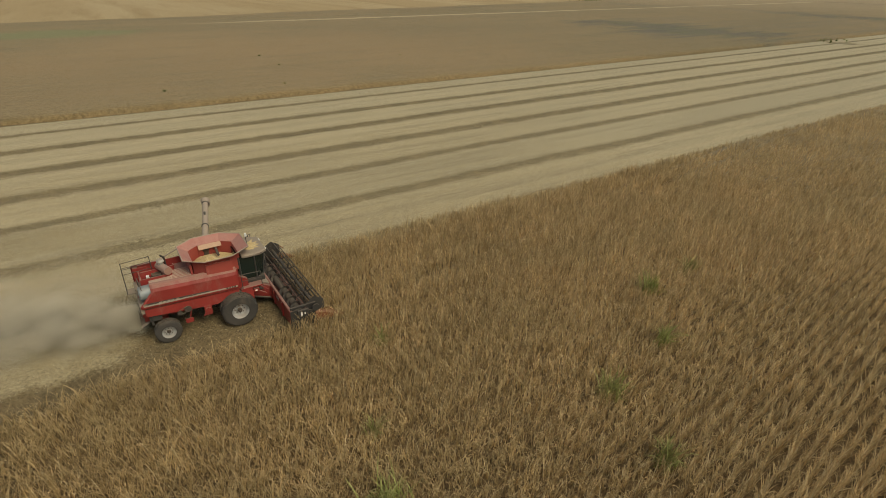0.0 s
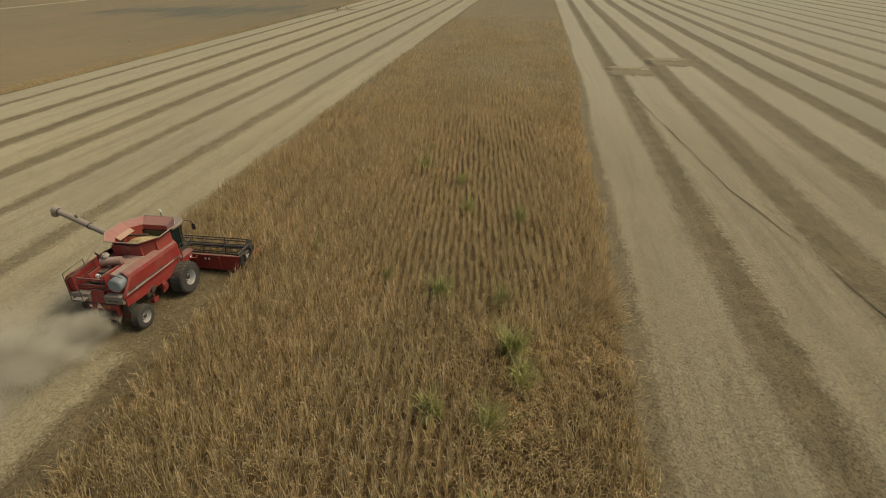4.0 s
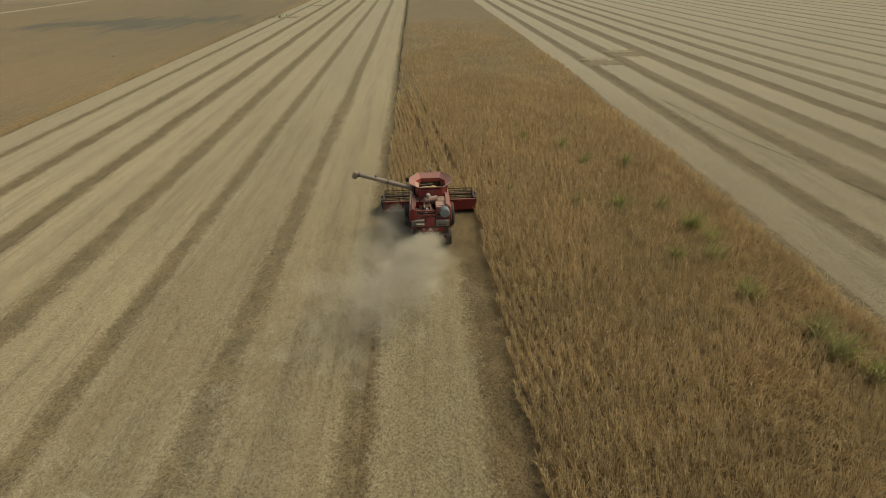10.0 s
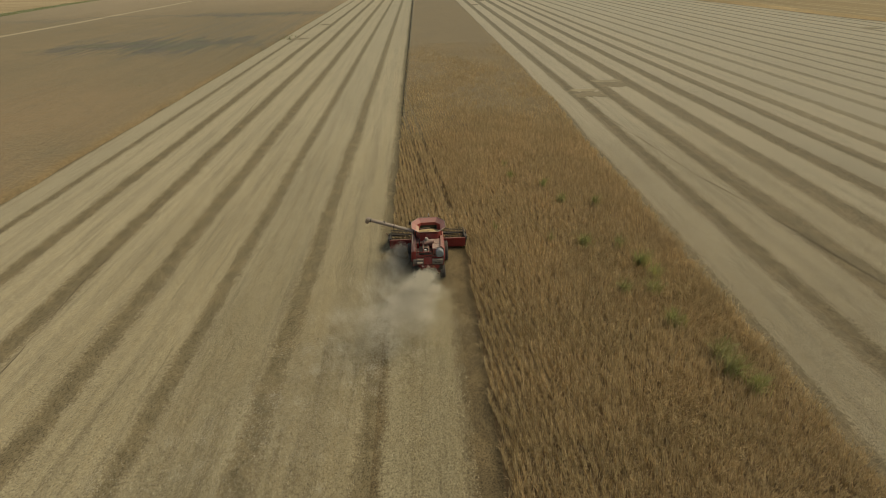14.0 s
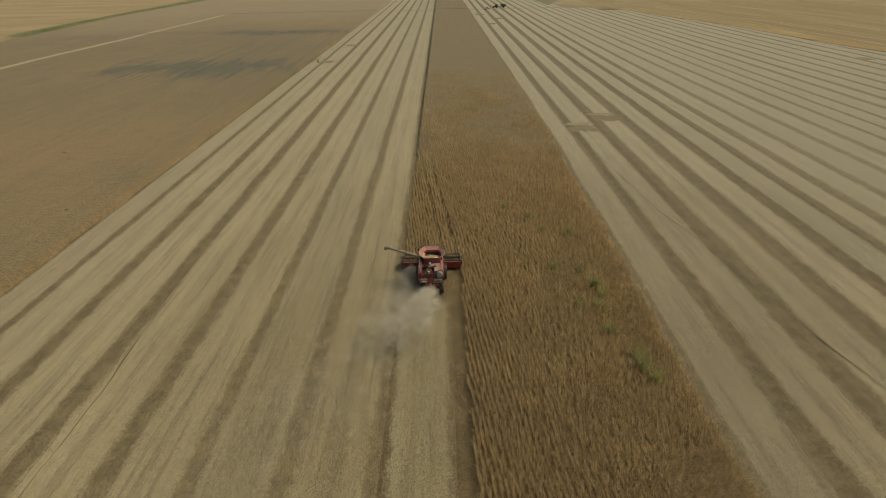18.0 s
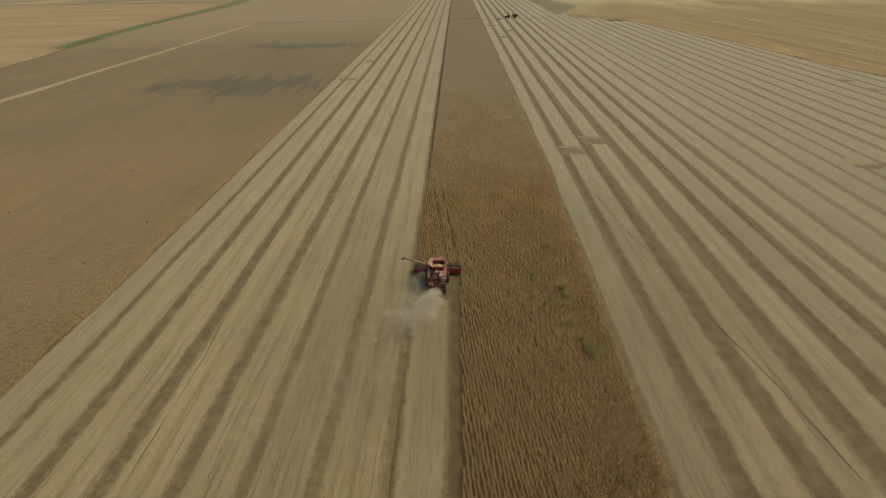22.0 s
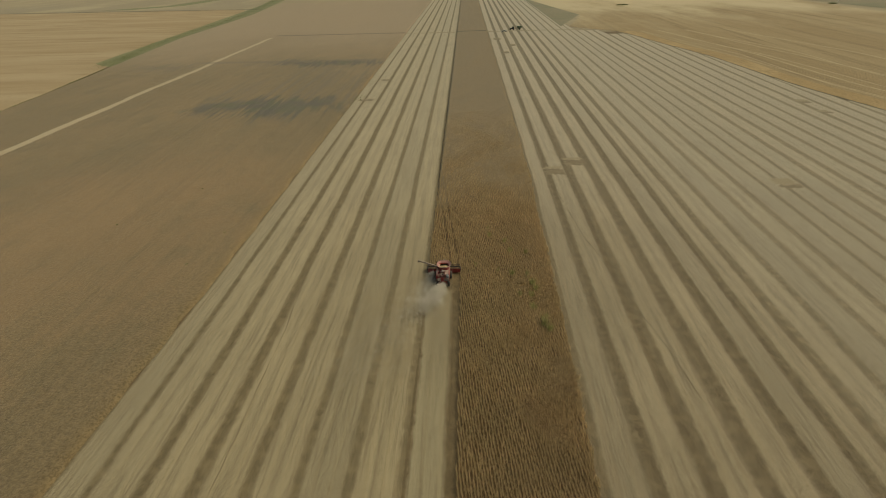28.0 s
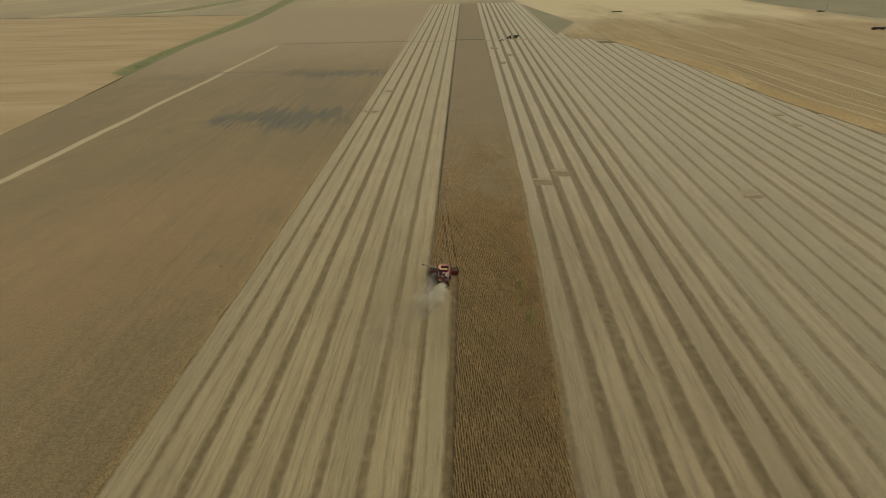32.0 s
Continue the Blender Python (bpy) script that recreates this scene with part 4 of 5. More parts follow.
def side_panel(s):
    rings = []
    for y, dz, push in ((-4.32, 0.16, -0.05), (-4.22, 0.17, 0.0), (-2.0, 0.08, 0.02), (0.12, -0.03, 0.0), (0.24, -0.05, -0.05)):
        p = [(1.40, 2.02), (1.48, 2.08), (1.515, 2.22), (1.52, 2.90), (1.46, 3.06), (1.30, 3.20), (1.16, 3.24), (1.16, 3.20), (1.28, 3.15), (1.42, 3.02), (1.47, 2.88), (1.465, 2.22), (1.44, 2.12)]
        # the upper rear corner is cut back round the air screen
        cut = 0.58 if s > 0 and y < -4 else 0.0
        rings.append([(s * (x + push), y + cut * min(1.0, max(0.0, (z - 2.4) / 0.3)), z + dz) for x, z in p])
    return loft(B(), rings)


right = part("side_panel", side_panel(1), M_RED, hv, "long red side panel with a dusty shoulder and faded decals")
left = part("side_panel", side_panel(-1), M_RED, hv)
# stripe along the panel, with a bar for the maker's mark and one for the model number
zs = lambda y: 2.265 - 0.045 * (y + 2)
bm = B()
plate(bm, [(1.537, -4.2, zs(-4.2) + 0.02), (1.522, 0.16, zs(0.16) + 0.02), (1.522, 0.16, zs(0.16) + 0.09), (1.537, -4.2, zs(-4.2) + 0.09)], 0.006)
part("decal_stripe", bm, M_DECALGREY, right, "pale faded stripe")
bm = B()
plate(bm, [(1.537, -4.2, zs(-4.2) + 0.10), (1.532, -1.2, zs(-1.2) + 0.10), (1.532, -1.2, zs(-1.2) + 0.16), (1.537, -4.2, zs(-4.2) + 0.19)], 0.006)
part("decal_stripe", bm, M_DECAL, right, "dark faded stripe")
for k, yy in enumerate((-3.55, -3.37, -3.19, -3.01, -2.78)):
    bm = B()
    plate(bm, [(1.545, yy, zs(yy) + 0.01), (1.545, yy + 0.13, zs(yy) + 0.01), (1.545, yy + 0.15, zs(yy) + 0.13), (1.545, yy + 0.02, zs(yy) + 0.13)], 0.004)
    part("maker_mark", bm, M_DECALGREY, right)
for yy in (-0.42, -0.29, -0.16, -0.03):
    bm = B()
    plate(bm, [(1.531, yy, zs(yy) + 0.01), (1.531, yy + 0.09, zs(yy) + 0.01), (1.531, yy + 0.1, zs(yy) + 0.1), (1.531, yy + 0.01, zs(yy) + 0.1)], 0.006)
    part("model_mark", bm, M_DECAL, right)

# under the panels: drives and gearboxes on both sides
for s in (1, -1):
    bm = B()
    loft(bm, [[(s * 1.24, y, a), (s * 1.40, y, a), (s * 1.40, y, b), (s * 1.24, y, b)] for y, a, b in ((-4.2, 1.75, 2.16), (-2.9, 1.62, 2.1), (-0.95, 1.42, 2.03), (0.2, 1.75, 1.98))])
    part("lower_panel", bm, M_RED, hv)
    bm = B()
    box(bm, s * 1.22, s * 1.42, -1.62, -1.25, 0.95, 1.5, 0.03)
    rod(bm, (s * 1.2, -1.44, 1.25), (s * 1.5, -1.44, 1.25), 0.15, 14)
    rod(bm, (s * 1.42, -1.35, 1.5), (s * 1.42, -1.7, 0.95), 0.04)
    part("gearbox", bm, M_RED, hv)
    bm = B()
    box(bm, s * 1.25, s * 1.46, -2.55, -2.2, 0.85, 0.9)
    box(bm, s * 1.44, s * 1.47, -2.55, -2.2, 0.85, 1.1)
    box(bm, s * 1.25, s * 1.46, -2.57, -2.54, 0.85, 1.1)
    rod(bm, (s * 1.3, -2.35, 0.9), (s * 1.25, -2.2, 1.5), 0.035)
    part("step_bracket", bm, M_RED, hv)
    bm = B()
    rod(bm, (s * 1.25, -2.35, 1.62), (s * 1.46, -2.35, 1.62), 0.17, 16)
    rod(bm, (s * 1.25, -2.75, 1.5), (s * 1.44, -2.75, 1.5), 0.12, 14)
    rod(bm, (s * 1.4, -2.35, 1.46), (s * 1.4, -2.75, 1.38), 0.02)
    rod(bm, (s * 1.4, -2.35, 1.79), (s * 1.4, -2.75, 1.62), 0.02)
    part("pulley", bm, M_DARKSTEEL, hv)
    bm = B()
    box(bm, s * 0.85, s * 1.3, -4.05, -3.95, 1.15, 1.75, 0.02)
    box(bm, s * 0.95, s * 1.3, -4.1, -3.55, 1.35, 1.7, 0.04)
    part("straw_deflector", bm, M_BLACK, hv)

# rear end
bm = B()
box(bm, -1.36, -0.42, -4.36, -3.95, 1.95, 2.42, 0.03)
for z in (2.05, 2.18, 2.31):
    box(bm, -1.30, -0.48, -4.375, -4.35, z, z + 0.05)
part("rear_shroud", bm, M_GREYPANEL, hv, "dust-grey rear shroud")
bm = B()
box(bm, 0.36, 1.34, -4.36, -3.95, 1.92, 2.36, 0.03)
for z in (2.02, 2.15, 2.27):
    box(bm, 0.42, 1.28, -4.375, -4.35, z, z + 0.05)
part("rear_shroud", bm, M_GREYPANEL, hv, "dust-grey rear shroud")
bm = B()
plate(bm, [(-0.40, -4.28, 1.9), (0.34, -4.28, 1.9), (0.30, -4.12, 2.55), (-0.36, -4.12, 2.55)], 0.05)
part("rear_door", bm, M_RED, hv)
bm = B()
box(bm, -0.72, 0.98, -4.34, -4.2, 1.52, 1.82, 0.02)
box(bm, -0.6, -0.5, -4.3, -4.1, 1.2, 1.55)
box(bm, 0.75, 0.85, -4.3, -4.1, 1.2, 1.55)
part("rear_crossbar", bm, M_RED, hv)
bm = B()
plate(bm, [(-0.21, -4.36, 1.62), (0.15, -4.36, 1.62), (-0.03, -4.36, 1.93)], 0.01)
part("warning_triangle", bm, M_SMV, hv, "pale orange slow-vehicle triangle")
for xx in (-0.52, 0.46):
    bm = B()
    box(bm, xx - 0.06, xx + 0.06, -4.375, -4.33, 1.68, 1.78, 0.01)
    part("tail_light", bm, M_WHITE if xx < 0 else M_AMBER, hv)
for x0, x1 in ((-1.2, -0.9), (-0.85, -0.6), (0.55, 0.8), (0.85, 1.1)):
    bm = B()
    box(bm, x0, x1, -4.395, -4.36, 2.07, 2.15, 0.008)
    part("rear_lamp", bm, M_DARKSTEEL, hv)
bm = B()
rings = []
for k in range(9):
    a = math.pi * k / 8
    rings.append((0.55 * math.cos(a), 0.45 * math.sin(a)))
loft(bm, [[(x * 1.3, -3.75, 1.2 + z * 0.6) for x, z in rings], [(x * 1.7, -4.5, 0.95 + z * 0.5) for x, z in rings]], closed=False, caps=False)
bmesh.ops.solidify(bm, geom=bm.faces[:], thickness=0.03)
part("straw_hood", bm, M_DARKSTEEL, hv)

# engine deck
bm = B()
box(bm, 0.42, 1.17, -3.72, -2.35, 2.6, 3.18, 0.03)
box(bm, -0.1, 1.17, -2.75, -1.75, 2.98, 3.2, 0.03)
part("engine_deck", bm, M_DECK, hv, "dusty flat engine deck")
for k in range(7):
    part("deck_rib", box(B(), -0.02 + k * 0.15, 0.06 + k * 0.15, -2.65, -1.85, 3.2, 3.225), M_DECK, hv)
bm = B()
box(bm, -1.17, -1.12, -4.0, -1.8, 2.6, 3.38)
box(bm, -1.45, -1.1, -4.25, -3.6, 2.45, 3.25, 0.04)
part("bay_wall", bm, M_RED, hv)
bm = B()
box(bm, -1.05, 0.42, -2.42, -2.36, 2.6, 3.1)
box(bm, -0.42, -0.36, -4.0, -2.4, 2.9, 3.3)
box(bm, 0.02, 0.08, -4.0, -2.4, 2.9, 3.1)
box(bm, 0.40, 0.46, -4.05, -2.6, 2.6, 3.3)
box(bm, -1.1, 0.45, -4.05, -3.98, 3.0, 3.08)
box(bm, -1.1, 0.45, -4.08, -4.0, 2.62, 2.75)
box(bm, -0.95, -0.9, -4.05, -3.98, 2.6, 3.1)
part("engine_frame", bm, M_RED, hv)
bm = B()
box(bm, -0.8, 0.2, -3.7, -2.7, 2.55, 2.95, 0.05)
box(bm, -0.5, 0.0, -3.5, -2.9, 2.95, 3.15, 0.04)
rod(bm, (-0.75, -3.85, 2.8), (0.3, -3.85, 2.8), 0.07)
rod(bm, (-0.3, -3.9, 2.75), (-0.3, -3.3, 3.0), 0.06)
part("engine", bm, M_DARKSTEEL, hv)
bm = B()
box(bm, -0.32, -0.12, -3.75, -3.6, 2.95, 3.12, 0.02)
part("filter_canister", bm, M_WHITE, hv, "pale filter housing")
bm = B()
rod(bm, (-0.33, -3.05, 3.48), (0.52, -2.75, 3.48), 0.20, 20)
rod(bm, (-0.37, -3.06, 3.48), (-0.33, -3.05, 3.48), 0.21, 20)
rod(bm, (-0.1, -2.95, 3.0), (-0.1, -2.95, 3.35), 0.1, 12)
part("air_cleaner", bm, M_AUGERBROWN, hv, "dust-covered air cleaner drum")
bm = B()
rod(bm, (-0.1, -2.97, 3.65), (-0.1, -2.97, 3.82), 0.12, 14)
rod(bm, (-0.1, -2.97, 3.80), (-0.1, -2.97, 3.92), 0.19, 16, 0.13)
part("air_intake", bm, M_SILVER, hv)
bm = B()
rod(bm, (-0.75, -2.75, 3.0), (-0.75, -2.75, 3.7), 0.055, 10)
rod(bm, (-0.75, -2.75, 3.68), (-0.72, -2.9, 3.85), 0.05, 10)
part("exhaust_pipe", bm, M_DARKSTEEL, hv)
bm = B()
rod(bm, (1.04, -4.2, 2.9), (1.04, -3.6, 2.9), 0.36, 32)
drum = part("screen_drum", bm, M_SCREEN, hv, "round grey rotary air screen")
bm = B()
rod(bm, (1.04, -4.26, 2.9), (1.04, -4.2, 2.9), 0.30, 28, 0.36)
rod(bm, (1.04, -4.29, 2.9), (1.04, -4.25, 2.9), 0.05, 12)
part("screen_face", bm, M_SCREEN, drum)
bm = B()
pipe(bm, [(0.4, -4.18, 2.5), (0.4, -4.18, 3.45), (1.0, -4.15, 3.52), (1.5, -4.1, 3.3)], 0.02)
part("screen_guard", bm, M_DARKSTEEL, hv)
# guard rails and ladder at the left rear
bm = B()
for x in (-0.45, -1.05):
    pipe(bm, [(x, -4.72, 2.2), (x, -4.70, 3.7), (x + 0.02, -3.4, 3.78), (x + 0.02, -3.4, 3.2)], 0.017)
pipe(bm, [(-0.45, -4.7, 3.35), (-0.43, -3.4, 3.42)], 0.016)
pipe(bm, [(-1.05, -4.7, 3.35), (-1.03, -3.4, 3.42)], 0.016)
part("guard_rail", bm, M_DARKSTEEL, hv)
for z in (2.25, 2.5, 2.75):
    part("ladder_rung", rod(B(), (-1.05, -4.72, z), (-0.45, -4.72, z), 0.018), M_BLACK, hv)
bm = B()
plate(bm, [(-1.05, -4.75, 2.2), (-0.45, -4.75, 2.2), (-0.45, -4.2, 2.22), (-1.05, -4.2, 2.22)], 0.03)
part("rear_platform", bm, M_GREYPANEL, hv)
bm = B()
pipe(bm, [(-1.5, -3.9, 2.9), (-1.35, -1.9, 3.75)], 0.035)
part("auger_rest", bm, M_AUGER, hv)

# grain tank: funnel, eight flared panels, and what lies in it
OUT8 = [(1.70, 0.12), (1.02, 1.10), (-0.78, 1.10), (-1.46, 0.12), (-1.46, -1.20), (-0.80, -2.08), (1.04, -2.08), (1.70, -1.20)]
IN8 = [(1.27, 0.05), (0.84, 0.58), (-0.60, 0.58), (-1.03, 0.05), (-1.03, -1.10), (-0.60, -1.63), (0.84, -1.63), (1.27, -1.10)]
ZI, ZO = 3.76, 4.05
bm = B()
loft(bm, [[(x * 1.03, y * 1.03, 2.9) for x, y in IN8], [(x * 1.02, y * 1.02, ZI) for x, y in IN8]], closed=True, caps=False)
loft(bm, [[(x, y, 3.02) for x, y in IN8], [(x, y, ZI) for x, y in IN8]], closed=True, caps=False)
part("grain_tank", bm, M_REDTANK, hv)
bm = B()
for s in (1, -1):
    loft(bm, [[(s * 1.17 + 0.1 * (s > 0), y, 3.0), (s * 1.27 + 0.1 * (s > 0), y, 3.0), (s * 1.22 + 0.14 * (s > 0), y, 3.70), (s * 1.17 + 0.14 * (s > 0), y, 3.70)] for y in (-1.15, 0.1)])
box(bm, -0.7, 0.95, -1.82, -1.72, 3.0, 3.72)
part("tank_side", bm, M_REDTANK, hv)
for i in range(8):
    j = (i + 1) % 8
    bm = B()
    a, b, c, d = (*IN8[i], ZI), (*IN8[j], ZI), (*OUT8[j], ZO), (*OUT8[i], ZO)
    plate(bm, [a, d, c, b], 0.02)
    part("tank_panel", bm, M_REDTANK, hv, "flared faded-red tank extension panel" if i == 0 else "")
bm = B()
pipe(bm, [(*p, ZO + 0.015) for p in OUT8 + OUT8[:1]], 0.028, 8)
part("tank_rim", bm, M_AUGER, hv, "dusty rim of the grain tank")
bm = B()
g = np.random.default_rng(3)
vs = {}
for i in range(15):
    for j in range(13):
        x = -0.98 + 2.2 * i / 14
        y = -1.56 + 2.1 * j / 12
        cx, cy = max(0, abs(x - 0.1) - 0.7) / 0.4, max(0, abs(y + 0.46) - 0.55) / 0.33
        vs[i, j] = bm.verts.new((0.12 + (x - 0.12) * (1 - 0.36 * max(0.0, abs(y + 0.53) - 0.55) / 0.55), y, 3.2 + 0.46 * math.exp(-((x - 0.3) ** 2 / 0.3 + (y + 0.75) ** 2 / 0.22)) - 0.06 * (cx + cy) + 0.02 * g.random()))
for i in range(14):
    for j in range(12):
        f = bm.faces.new((vs[i, j], vs[i + 1, j], vs[i + 1, j + 1], vs[i, j + 1]))
        f.smooth = True
box(bm, -0.95, 1.12, -1.25, 0.2, 3.0, 3.1)
grain_ob = part("grain_heap", bm, M_GRAIN, None)
tagged(grain_ob, "heap of pale golden beans in the open grain tank", "grain")
bm = B()
rod(bm, (-1.05, -0.2, 3.45), (0.3, -0.3, 3.62), 0.07, 12)
part("loading_auger", bm, M_DARKSTEEL, hv)
bm = B()
plate(bm, [(-1.10, -1.05, 3.78), (-0.80, -1.05, 3.58), (-0.80, 0.1, 3.58), (-1.10, 0.1, 3.78)], 0.03)
part("tank_baffle", bm, M_BAFFLE, hv, "worn tan baffle plate")

# unloading auger, swung half out to the left
A0, A1 = Vector((-1.18, -0.68, 3.46)), Vector((-5.42, 0.35, 4.38))
bm = B()
rod(bm, A0, A1, 0.17, 20)
aug = part("unloading_auger", bm, M_AUGER, hv, "long dusty unloading tube swung out over the stubble")
bm = B()
rod(bm, (-1.18, -0.68, 2.7), (-1.18, -0.68, 3.5), 0.2, 16)
bmesh.ops.create_icosphere(bm, subdivisions=2, radius=0.24, matrix=Matrix.Translation(A0))
part("auger_elbow", bm, M_DARKSTEEL, hv)
bm = B()
d = (A1 - A0).normalized()
for q, r in ((0.45, 0.20), (0.97, 0.19)):
    p = A0.lerp(A1, q)
    part("clamp_band", rod(B(), p, p + d * 0.07, r, 20), M_BLACK, aug)
part("auger_lamp", rod(bm, A0.lerp(A1, 0.66) + Vector((0, 0, 0.15)), A0.lerp(A1, 0.69) + Vector((0, 0, 0.26)), 0.06, 8), M_BLACK, aug)
bm = B()
rod(bm, A1 - d * 0.05, A1 + d * 0.22, 0.20, 18, 0.27)
rod(bm, A1 + d * 0.12 + Vector((0, 0, 0.05)), A1 + d * 0.38 + Vector((0, 0, -0.36)), 0.26, 16, 0.2)
part("spout", bm, M_AUGER, aug, "downturned spout")

# cab
bm = B()
loft(bm, [[(-0.93, 0.50, z), (0.93, 0.50, z), (0.98, 1.3, z), (0.72, 1.3 + f, z), (-0.72, 1.3 + f, z), (-0.98, 1.3, z)] for z, f in ((2.15, 0.38), (2.85, 0.50), (3.48, 0.58))])
cab = part("cab", bm, M_GLASS, hv, "dark tinted cab glass")
bm = B()
for s in (1, -1):
    rod(bm, (s * 0.95, 0.5, 2.05), (s * 0.95, 0.5, 3.5), 0.055, 8)
    rod(bm, (s * 0.99, 1.3, 2.05), (s * 0.99, 1.3, 3.5), 0.04, 8)
    rod(bm, (s * 0.73, 1.70, 2.1), (s * 0.74, 1.88, 3.5), 0.045, 8)
box(bm, -1.0, 1.0, 0.42, 1.7, 1.9, 2.17, 0.03)
part("cab_frame", bm, M_BLACK, cab)
bm = B()
loft(bm, [[(-1.05 * k, 0.68, z), (1.05 * k, 0.68, z), (1.12 * k, 0.85, z), (1.1 * k, 1.6, z), (0.85 * k, 1.98, z), (-0.85 * k, 1.98, z), (-1.1 * k, 1.6, z), (-1.12 * k, 0.85, z)] for z, k in ((3.46, 0.98), (3.49, 1.0), (3.57, 1.0), (3.62, 0.95))])
part("cab_roof", bm, M_GREYPANEL, cab, "dusty cab roof")
g = np.random.default_rng(5)
bm = B()
pts = []
for k in range(22):
    a = 2 * math.pi * k / 22
    r = 0.34 + (0.24 if k % 2 else 0) * (1 if -0.9 < a - 1.2 < 1.6 else 0.35) + 0.08 * g.random()
    pts.append((0.05 + r * math.cos(a) * 1.25, 1.30 + r * math.sin(a), 3.622))
c = bm.verts.new((0.05, 1.25, 3.70))
ring = [bm.verts.new(p) for p in pts]
for k in range(22):
    bm.faces.new((c, ring[k], ring[(k + 1) % 22]))
bmesh.ops.recalc_face_normals(bm, faces=bm.faces)
tagged(part("spilled_grain", bm, M_GRAIN, None), "splash of golden grain and chaff on the cab roof", "grain")
bm = B()
rod(bm, (0.2, 1.2, 3.6), (0.2, 1.2, 4.3), 0.02, 8)
bc = part("beacon_post", bm, M_BLACK, cab)
bm = B()
rod(bm, (0.2, 1.2, 4.28), (0.2, 1.2, 4.44), 0.075, 14, 0.05)
part("beacon", bm, M_WHITE, bc, "pale beacon lamp")
for s in (1, -1):
    bm = B()
    pipe(bm, [(s * 0.98, 1.62, 3.55), (s * 1.35, 1.75, 3.6), (s * 1.68, 1.68, 3.45)], 0.018)
    arm = part("mirror_arm", bm, M_BLACK, cab)
    bm = B()
    box(bm, s * 1.68 - 0.1, s * 1.68 + 0.1, 1.63, 1.70, 3.08, 3.44, 0.03)
    part("mirror", bm, M_BLACK, arm)
    bm = B()
    box(bm, s * 0.6 - 0.09, s * 0.6 + 0.09, 1.97, 2.05, 3.48, 3.57, 0.015)
    part("work_light", bm, M_WHITE, cab)
# platform, rails and steps beside the cab
for s in (1, -1):
    bm = B()
    box(bm, s * 0.95, s * 1.5, 0.35, 1.45, 1.86, 1.93, 0.01)
    box(bm, s * 0.9, s * 1.45, 0.3, 0.9, 1.2, 1.86, 0.03)
    part("cab_platform", bm, M_RED, hv)
    bm = B()
    pipe(bm, [(s * 1.45, 0.4, 1.93), (s * 1.45, 0.4, 2.75), (s * 1.45, 1.4, 2.7), (s * 1.45, 1.4, 1.93)], 0.02)
    pipe(bm, [(s * 1.45, 0.4, 2.35), (s * 1.45, 1.4, 2.32)], 0.016)
    part("hand_rail", bm, M_BLACK, hv)
    bm = B()
    box(bm, s * 1.30, s * 1.46, 0.92, 1.2, 1.55, 1.75, 0.02)
    rod(bm, (s * 1.0, 1.1, 1.45), (s * 1.45, 1.55, 1.3), 0.03)
    rod(bm, (s * 1.05, 1.3, 1.7), (s * 1.05, 1.75, 1.25), 0.035)
    part("valve_block", bm, M_RED, hv)
    bm = B()
    box(bm, s * 1.46, s * 1.475, 0.98, 1.1, 1.6, 1.68)
    part("sticker", bm, M_WHITE, hv)

# feeder house
bm = B()
loft(bm, [[(-0.62, y, zt), (0.62, y, zt), (0.62, y, zb), (-0.62, y, zb)] for y, zt, zb in ((0.2, 2.0, 1.25), (0.7, 1.85, 1.0), (2.05, 1.15, 0.35))])
for x in (-0.4, 0.0, 0.4):
    box(bm, x - 0.03, x + 0.03, 0.7, 0.76, 1.84, 1.9)
part("feeder_house", bm, M_RED, hv, "dusty red feeder house")
for s in (1, -1):
    part("lift_cylinder", rod(B(), (s * 0.68, 0.5, 1.05), (s * 0.68, 1.9, 0.5), 0.05), M_DARKSTEEL, hv)
    part("feeder_pulley", rod(B(), (s * 0.60, 1.5, 1.3), (s * 0.72, 1.5, 1.3), 0.14, 14), M_DARKSTEEL, hv)
bm = B()
plate(bm, [(-0.5, 1.2, 1.66), (0.5, 1.2, 1.66), (0.5, 1.95, 1.3), (-0.5, 1.95, 1.3)], 0.03)
part("chaff_cover", bm, M_GREYPANEL, hv)

# header
hd = B()
loft(hd, [[(x, 2.02, 1.20), (x, 2.14, 1.22), (x, 2.16, 1.1), (x, 2.10, 0.9), (x, 2.16, 0.34), (x, 2.9, 0.18), (x, 3.42, 0.10), (x, 3.42, 0.06), (x, 2.9, 0.12), (x, 2.02, 0.28)] for x in (-3.84, -1.3, 1.3, 3.84)])
header = part("header", hd, M_RED, hv, "wide red cutting header")
bm = B()
rod(bm, (-3.84, 2.06, 1.20), (3.84, 2.06, 1.20), 0.075, 12)
part("top_beam", bm, M_RED, header)
for x in (1.15, 2.55, -1.15, -2.55):
    bm = B()
    box(bm, x - 0.05, x + 0.05, 1.94, 2.03, 0.3, 1.15, 0.01)
    part("back_rib", bm, M_RED, header)
for x in (1.62, 1.85):
    part("sticker", box(B(), x, x + 0.1, 1.985, 2.0, 0.92, 1.06), M_WHITE, header)
bm = B()
rod(bm, (-3.75, 2.68, 0.62), (3.75, 2.68, 0.62), 0.2, 18)
